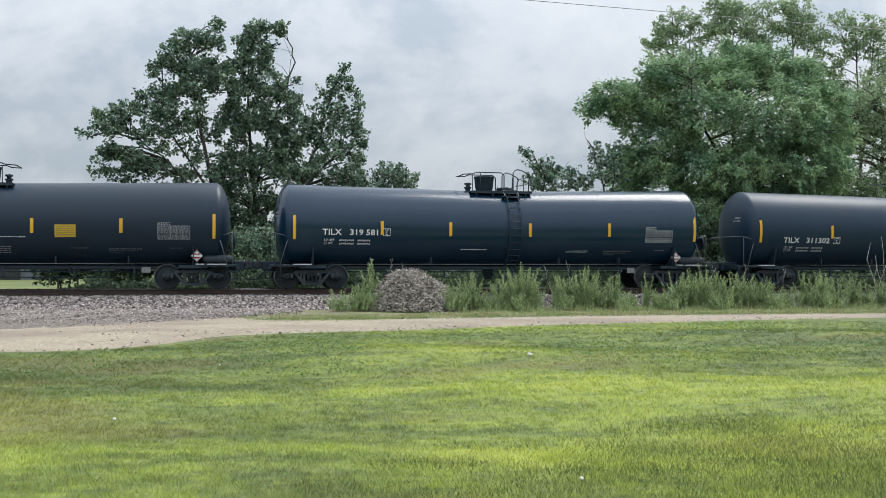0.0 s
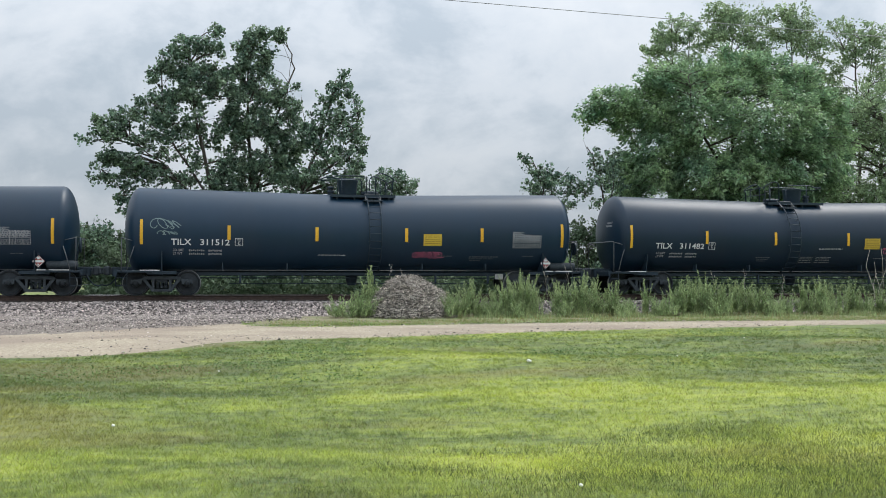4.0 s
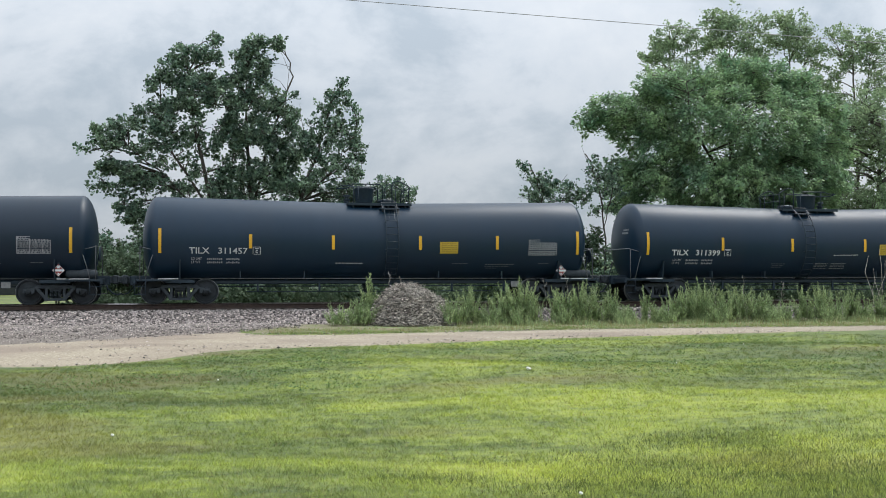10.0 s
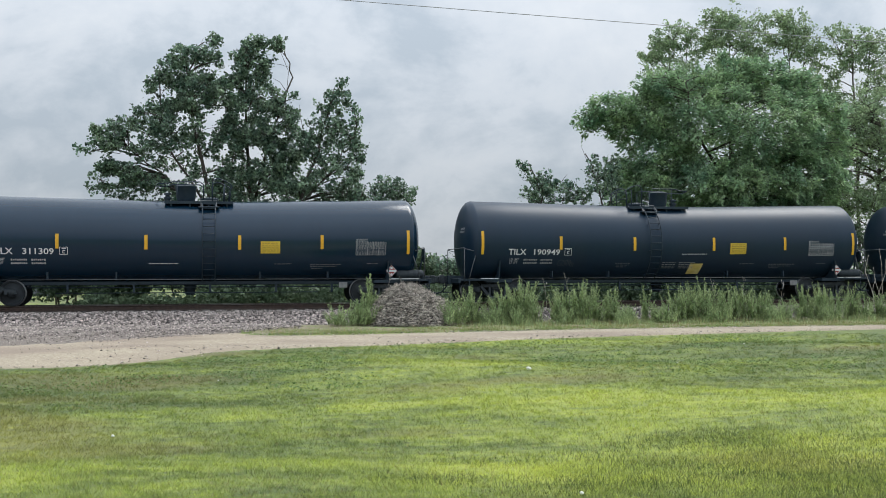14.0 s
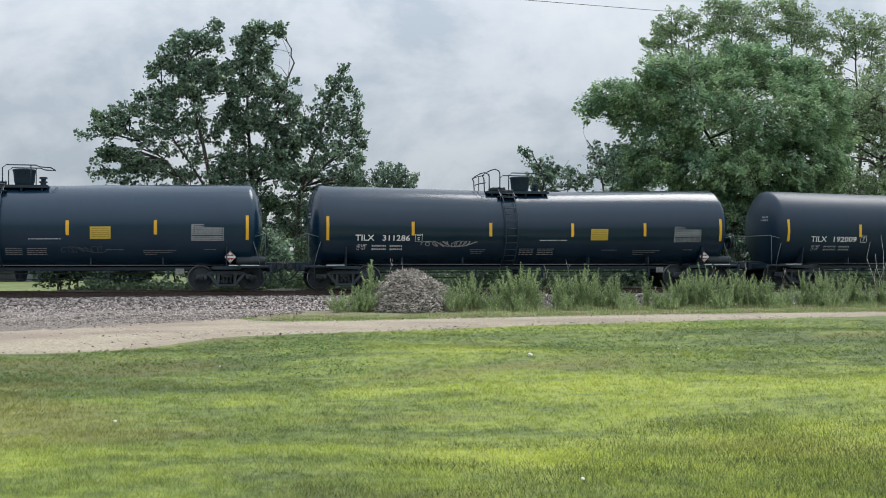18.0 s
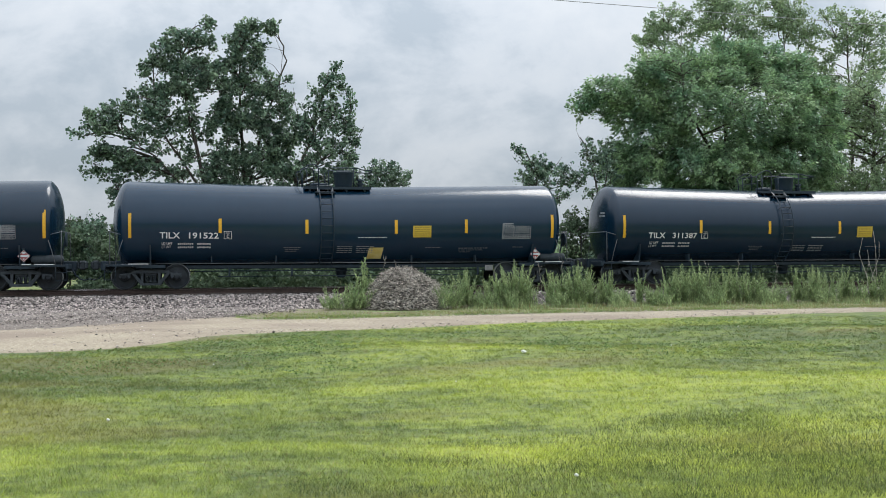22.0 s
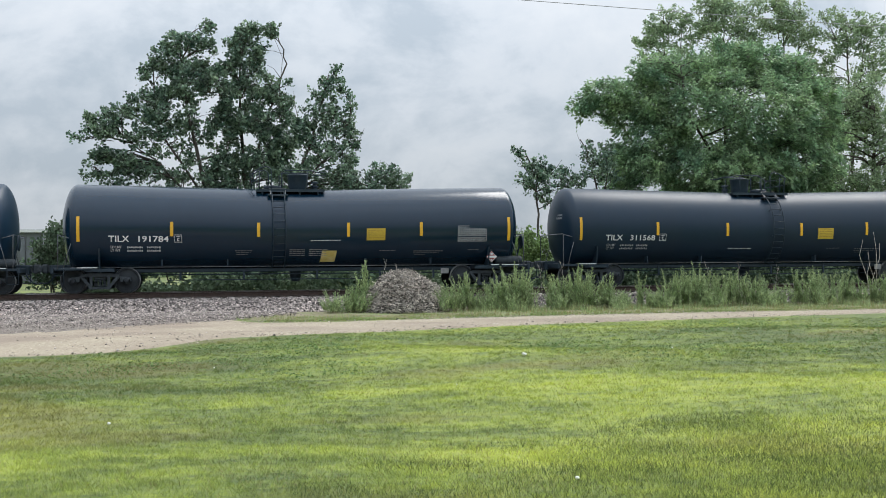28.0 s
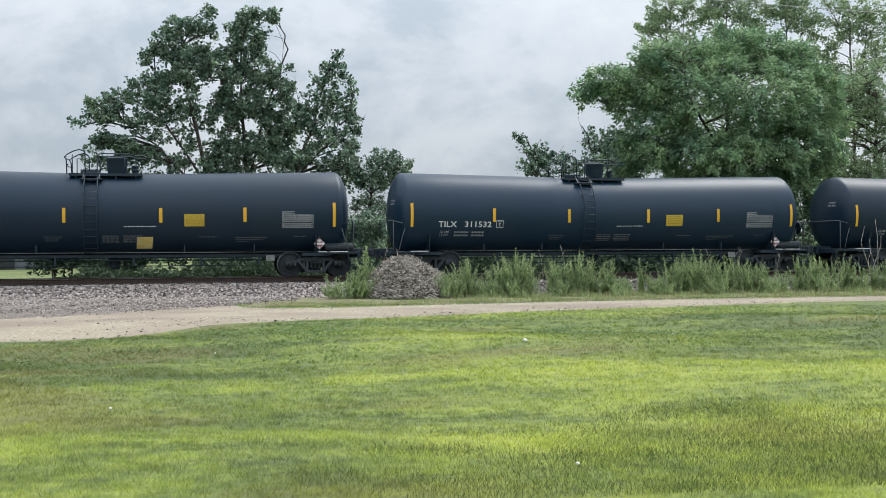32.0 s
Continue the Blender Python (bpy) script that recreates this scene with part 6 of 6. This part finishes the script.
    # small lettering on the head
    for z, n in ((2.72, 5), (2.60, 6)):
        bm = BM()
        for d in range(n):
            y0 = -0.85 + 0.075 * d
            c = []
            for yy, zz in ((y0, z), (y0 + 0.05, z), (y0 + 0.05, z + 0.07), (y0, z + 0.07)):
                rr = math.hypot(yy, zz - ZC) / R
                c.append(bm.verts.new((-END - 0.52 * math.sqrt(max(0, 1 - rr * rr)) - 0.006, yy, zz)))
            bm.faces.new(c)
        tagged(part("head_lettering", bm, M_GREY, car), kind="stuff")
    # inspection data table
    bm = BM()
    r = random.Random(5)
    x0, x1, z0, z1 = 13.28 - C, 14.36 - C, 1.76, 2.33
    for k in range(9):
        z = z0 + (z1 - z0) * k / 8
        sheet(bm, x0, x1 if k < 7 else x0 + 0.42, z - 0.008, z + 0.008, 1)
        if k < 8 and k != 2:
            x = x0 + 0.02
            while x < x1 - 0.06:
                w = r.uniform(0.025, 0.075)
                if k < 7 or x < x0 + 0.3:
                    sheet(bm, x, x + w, z + 0.024, z + 0.046, 1)
                x += w + 0.045
    for x in (x0, x0 + 0.42, x0 + 0.62, x0 + 0.82, x1):
        sheet(bm, x - 0.007, x + 0.007, z0, z1 if x == x0 else z0 + (z1 - z0) * 6.5 / 8, 6)
    part("data_table", wrap(bm, 0.007), M_DIM, car, "white stencilled inspection table")
    # hazard placard
    bm = BM()
    cx, cz, q = 14.6 - C, 1.18, 0.21
    vs = [bm.verts.new((cx + a * q, 0, cz + b * q)) for a, b in ((0, -1), (1, 0), (0, 1), (-1, 0))]
    bm.faces.new(vs)
    y = -1.30
    for v in bm.verts:
        v.co.y = y
    bmesh.ops.solidify(bm, geom=list(bm.faces), thickness=0.012)
    pl = part("hazard_placard", bm, M_RED, car, "red and white diamond hazard placard", smooth=False)
    bm = BM()
    for a, b, ww, hh in ((0, 0, 0.34, 0.075), (0, 0.105, 0.09, 0.075), (0, -0.11, 0.05, 0.06)):
        box(bm, cx + a - ww / 2, cx + a + ww / 2, y - 0.018, y - 0.012, cz + b - hh / 2, cz + b + hh / 2)
    for s1, s2 in ((1, 1), (1, -1), (-1, 1), (-1, -1)):
        a, b = Vector((cx + s1 * q * 0.88, y - 0.015, cz)), Vector((cx, y - 0.015, cz + s2 * q * 0.88))
        tube(bm, [a, b], 0.009, 4)
    part("placard_face", bm, M_WHITE, pl, smooth=False)
    part("placard_holder", box(BM(), cx - 0.04, cx + 0.04, y + 0.012, y + 0.16, cz - 0.3, cz + 0.35), M_STEEL, car, smooth=False)
    return car


LETTERING = {}


def font_mesh(text, height, x, z, material, name, parent, width=None):
    """Built-in lettering laid on the tank's near side; the same words share one mesh."""
    key = (text, height, x, z, material.name, width)
    if key in LETTERING:
        return part(name, LETTERING[key], None, parent)
    cu = bpy.data.curves.new("lettering", "FONT")
    cu.body, cu.size, cu.resolution_u, cu.offset = text, 1.0, 2, 0.014
    ob = bpy.data.objects.new("lettering", cu)
    scene.collection.objects.link(ob)
    me = bpy.data.meshes.new_from_object(ob.evaluated_get(bpy.context.evaluated_depsgraph_get()))
    bpy.data.objects.remove(ob)
    n = len(me.vertices)
    co = np.empty(n * 3, np.float32)
    me.vertices.foreach_get("co", co)
    co = co.reshape(-1, 3)
    lo, hi = co.min(0), co.max(0)
    s = height / (hi[1] - lo[1])
    sx = width / (hi[0] - lo[0]) if width else s
    px, pz = x + (co[:, 0] - lo[0]) * sx, z + (co[:, 1] - lo[1]) * s
    low = pz - SAG * np.maximum(0, 1 - np.abs(px) / END) * (pz - 0.9) / 2.93
    co = np.stack([px, -np.sqrt((R + 0.007) ** 2 - (pz - ZC) ** 2), low], -1).astype(np.float32)
    me.vertices.foreach_set("co", co.ravel())
    me.materials.clear()
    me.materials.append(material)
    me.update()
    LETTERING[key] = me
    return part(name, me, None, parent)


def scribble(car, x0, x1, z0, z1, seed, material, n=5):
    """Loose spray-can loops on the flank, one joined line, with no word in it."""
    r = random.Random(seed)
    bm = BM()
    mid, tall, cell = (z0 + z1) / 2, (z1 - z0) / 2, (x1 - x0) / n
    line = []
    for k in range(n):
        turns, a0, hgt, wid = r.choice((1, 1.5, 2)), r.uniform(0, 6.28), r.uniform(0.6, 1.0), r.uniform(0.45, 0.8)
        for i in range(14):
            q = i / 14
            a = a0 + 6.28 * turns * q
            line.append((x0 + cell * (k + q) + cell * wid * math.sin(a), mid + tall * hgt * math.cos(a * r.choice((1, 1, 1.03)) + 0.7 * k)))
    prev = None
    for a, b in zip(line, line[1:]):
        p, q = Vector(a), Vector(b)
        d = (q - p).normalized() if (q - p).length > 1e-4 else Vector((1, 0))
        w = Vector((-d.y, d.x)) * 0.014
        if prev is None:
            prev = [bm.verts.new((v.x, 0, v.y)) for v in (p - w, p + w)]
        nxt = [bm.verts.new((v.x, 0, v.y)) for v in (q - w, q + w)]
        bm.faces.new((prev[0], nxt[0], nxt[1], prev[1]))
        prev = nxt
    part("graffiti", wrap(bm, 0.008), material, car, "loose sprayed graffiti scrawl")


def placard(car, x0, x1, z0, z1, material, label, tilt=0.0, lines=True):
    bm = sheet(BM(), x0, x1, z0, z1, 6, 2)
    for v in bm.verts:
        v.co.x += tilt * (v.co.z - z0)
    pl = part("yellow_placard", wrap(bm, 0.006), material, car, label)
    if lines:
        bm = BM()
        for k in range(5):
            z = z0 + (z1 - z0) * (0.18 + 0.16 * k)
            x = x0 + 0.06
            r = random.Random(k)
            while x < x1 - 0.08:
                w = min(r.uniform(0.05, 0.14), x1 - 0.06 - x)
                sheet(bm, x, x + w, z, z + 0.022, 1)
                x += w + 0.025
        tagged(part("placard_lines", wrap(bm, 0.009), M_BROWNINK, pl), kind="stuff")


M_BROWNINK = mat("brown_placard_ink", (0.25, 0.17, 0.03), (0.32, 0.22, 0.05), 0.6, scale=20)
TRAIN = [(0.0, -14.42), (1.0, -29.22), (2.0, -44.51), (3.0, -58.87), (4.5, -81.23), (6.0, -103.35), (7.0, -118.75), (8.0, -133.20), (9.0, -148.67), (10.0, -163.15), (11.0, -178.17), (12.0, -193.19), (13.0, -208.25), (14.0, -223.79), (15.5, -245.96), (17.0, -268.43), (18.0, -283.55), (19.0, -298.70), (20.0, -313.85), (21.0, -329.53), (22.0, -344.19), (23.0, -359.38), (24.0, -374.60), (25.0, -389.81), (26.5, -412.69), (28.0, -435.97), (29.0, -450.72), (30.0, -466.01), (31.0, -481.31), (32.0, -496.61)]

# number, arrangement, gloss, main placard, low sheet
CARS = [
    ("311000", 1, 0, 1, 0), ("319 581", -1, 1, 0, 0), ("311302", -1, 0, 1, 0), ("311451", -1, 0, 1, 0), ("311512", -1, 0, 1, 0),
    ("311482", 1, 0, 1, 0), ("311280", -1, 0, 1, 0), ("311564", 1, 0, 1, 0), ("190636", 1, 0, 1, 1), ("311457", -1, 0, 1, 0),
    ("311399", 1, 0, 1, 0), ("311483", 1, 0, 1, 0), ("311309", -1, 1, 1, 0), ("190949", 1, 0, 1, 1), ("191145", -1, 0, 1, 0),
    ("311505", 1, 1, 1, 0), ("311286", 1, 1, 1, 0), ("192009", -1, 0, 1, 0), ("319 599", -1, 1, 0, 0), ("191522", 1, 1, 1, 1),
    ("311387", 1, 1, 1, 0), ("311327", 1, 0, 1, 0), ("311492", 1, 0, 1, 0), ("311270", -1, 0, 1, 0), ("191784", 1, 1, 1, 1),
    ("311568", -1, 0, 1, 0), ("311458", 1, 0, 1, 0), ("191025", 1, 0, 1, 1), ("311532", 1, 0, 1, 0), ("", 1, 0, 1, 0)]
# slack in the couplings: how far each car stands from an even spacing
SLACK = (-0.30, -0.33, -0.26, -0.18, -0.21, -0.26, -0.27, -0.12, -0.10, -0.16, -0.15, -0.04, 0.02, -0.01, -0.07, -0.02, -0.01, 0.07, 0.01, 0.07, 0.15, 0.15, 0.20, 0.23, 0.14, 0.18, 0.22, 0.36, 0.30, 0.38)
# stripes that were stuck on a little off the usual places
STRIPE_AT = (3.09, 6.00, 9.17, 12.06, 15.18)
STRIPE_OFF = {1: (0.05, -0.33, -0.47, -0.25, 0.10), 3: (0, 0.04, 0, -0.13, -0.11), 4: (-0.13, 0.03, 0.10, 0.03, 0), 6: (-0.05, -0.07, -0.05, 0.18, 0), 7: (0.08, -0.04, -0.12, -0.12, -0.15),
              8: (0, 0, -0.05, -0.14, -0.17), 10: (0, 0.06, 0.08, 0.03, 0.05), 13: (-0.07, -0.04, 0.04, 0.17, 0.03), 14: (0, 0, 0, -0.3, 0), 17: (0.05, -0.05, 0, -0.15, -0.12),
              18: (0.07, 0.01, 0.07, 0.01, 0.10), 19: (-0.05, 0.06, 0.11, -0.17, 0.02), 20: (0.05, 0.06, -0.05, -0.14, 0), 24: (0, 0.06, 0.07, -0.16, 0.03), 27: (-0.03, -0.07, -0.06, -0.09, -0.07)}
TRAIN_CARS = []


def make_train():
    base = {1: tank_car(1), -1: tank_car(-1)}
    used = set()
    for i, (number, kind, gloss, sheet_, low) in enumerate(CARS):
        if kind in used:
            car = copy_thing(base[kind], pose(0, 0, 0))
        else:
            car = base[kind]
            used.add(kind)
        TRAIN_CARS.append(car)
    for i, ((number, kind, gloss, sheet_, low), car) in enumerate(zip(CARS, TRAIN_CARS)):
        tone = "glossy" if gloss else "satin"
        extra = " and a faded sheet" if low else (" and no placard" if not sheet_ else "")
        tagged(car, f"{tone} black railway tank car with yellow stripes{extra}")
        if gloss:
            for ch in car.children:
                if ch.name.split(".")[0] == "tank":
                    ch.data = TANK_GLOSS
        if number and i:
            ink = M_WHITE if i % 3 or gloss else M_STENCIL
            z = 1.955 if number.startswith("319") else 1.775
            font_mesh("TILX", 0.215, 0.99 - C, z, ink, "reporting_mark", car, 0.69)
            font_mesh(number, 0.215, 1.98 - C, z, ink, "car_number", car, 1.01)
        bm = BM()
        x0, z0 = 3.17 - C, 1.945 if number.startswith("319") else 1.765
        for a, b, c, d in ((0, 0.27, 0, 0.015), (0, 0.27, 0.255, 0.27), (0, 0.015, 0, 0.27), (0.255, 0.27, 0, 0.27), (0.07, 0.21, 0.205, 0.225), (0.10, 0.18, 0.135, 0.155), (0.10, 0.12, 0.06, 0.14), (0.10, 0.18, 0.05, 0.07)):
            sheet(bm, x0 + a, x0 + b, z0 + c, z0 + d, 2)
        part("boxed_mark", wrap(bm, 0.007), M_WHITE, car)
        fine = M_STENCIL if gloss else M_DIM
        dz = 0.175 if number.startswith("319") else 0.0
        for row, (word, z) in enumerate((("LD LMT", 1.555), ("LT WT", 1.435))):
            font_mesh(word, 0.088, 1.06 - C, z + dz, fine, "weight_word", car, 0.36 if row == 0 else 0.31)
            for x0, n in ((1.60, 8), (2.26, 7)):
                bm = BM()
                for d in range(n):
                    sheet(bm, x0 + 0.068 * d - C, x0 + 0.068 * d + 0.045 - C, z + dz + 0.006 * (d % 3), z + dz + 0.070 - 0.012 * ((d * 5 + i) % 2), 1)
                tagged(part("weight_line", wrap(bm, 0.007), fine, car), kind="stuff")
        if sheet_:
            placard(car, 9.90 - C, 10.58 - C, 1.83, 2.27, M_PLACARD, "yellow placard with brown lines")
        if low:
            placard(car, 8.27 - C, 8.80 - C, 1.04, 1.46, M_FADED, "faded tilted yellow sheet", 0.12, False)
    for i, car in enumerate(TRAIN_CARS):
        marks = [c for c in car.children if c.name.split(".")[0] == "reflective_stripe"]
        for ch, o, d in zip(marks[1:], STRIPE_AT, STRIPE_OFF.get(i, (0,) * 5)):
            ch.location = (o + d - C, 0, sag(o + d - C, 2.27) - 2.305)
    # dried runs under the filling platform
    for i, kind in ((3, -1), (9, -1), (21, 1), (14, -1)):
        rr = random.Random(i)
        lad = (6.78 if kind > 0 else 8.12) - C
        for k in range(5):
            bm = BM()
            x, top = lad + rr.uniform(-0.42, 0.42), 3.62
            low = top - rr.uniform(0.25, 0.75)
            w = rr.uniform(0.015, 0.04)
            rows = [[bm.verts.new((x + sgn * w * (1 - 0.8 * j / 6) + 0.02 * math.sin(j), 0, top + (low - top) * j / 6)) for sgn in (-1, 1)] for j in range(7)]
            for a, b in zip(rows, rows[1:]):
                bm.faces.new((a[0], a[1], b[1], b[0]))
            part("residue_run", wrap(bm, 0.008), M_RESIDUE, TRAIN_CARS[i], "pale dried residue run")
    scribble(TRAIN_CARS[3], 10.7 - C, 12.2 - C, 1.42, 1.70, 3, M_GOLD, 6)
    scribble(TRAIN_CARS[4], 0.35 - C, 1.25 - C, 2.32, 2.70, 4, M_TEAL, 3)
    scribble(TRAIN_CARS[4], 0.6 - C, 1.15 - C, 2.12, 2.26, 14, M_TEAL, 4)
    scribble(TRAIN_CARS[4], 9.6 - C, 10.6 - C, 1.36, 1.62, 5, M_PINK, 5)
    scribble(TRAIN_CARS[2], 11.7 - C, 12.6 - C, 1.58, 1.80, 15, M_GHOST, 6)
    scribble(TRAIN_CARS[1], 10.2 - C, 11.0 - C, 1.36, 1.44, 16, M_TEAL, 6)
    scribble(TRAIN_CARS[5], 10.8 - C, 11.6 - C, 1.58, 1.92, 6, M_PINK, 5)
    scribble(TRAIN_CARS[6], 3.85 - C, 4.6 - C, 2.15, 2.68, 7, M_WHITE, 4)
    scribble(TRAIN_CARS[11], 3.2 - C, 4.5 - C, 1.44, 1.62, 11, M_GHOST, 7)
    scribble(TRAIN_CARS[13], 3.0 - C, 3.55 - C, 1.34, 1.62, 12, M_GHOST, 3)
    scribble(TRAIN_CARS[15], 8.98 - C, 10.4 - C, 1.34, 1.58, 8, M_GHOST, 6)
    scribble(TRAIN_CARS[16], 3.5 - C, 5.4 - C, 1.56, 1.80, 9, M_GREY, 8)
    scribble(TRAIN_CARS[17], 9.0 - C, 9.5 - C, 1.2, 1.5, 10, M_GHOST, 3)


M_STENCIL = mat("aged_white_stencil", (0.46, 0.48, 0.50), (0.60, 0.61, 0.62), 0.6, scale=24)
make_train()


def motions():
    times = [t for t, _ in TRAIN]
    places = [s for _, s in TRAIN]
    for i, car in enumerate(TRAIN_CARS):
        walk(car, [(t, pose(s + PITCH * i + SLACK[i] + C, 0, 0)) for t, s in TRAIN])
        near = [k / FPS for k in range(int(32 * FPS) + 1) if -27 < np.interp(k / FPS, times, places) + PITCH * i < 27]
        for truck in car.children:
            if truck.name.split(".")[0] != "truck":
                continue
            for ws in truck.children:
                if ws.name.split(".")[0] != "wheelset":
                    continue
                x = ws.location.x
                turn = [(t, pose(x, 0, WR, 0, math.degrees((np.interp(t, times, places) - np.interp(near[0], times, places)) / WR), 0)) for t in near]
                rows = ([] if near[0] <= 0 else [(0.0, turn[0][1])]) + turn + ([] if near[-1] >= 32 else [(32.0, turn[-1][1])])
                walk(ws, rows)


motions()
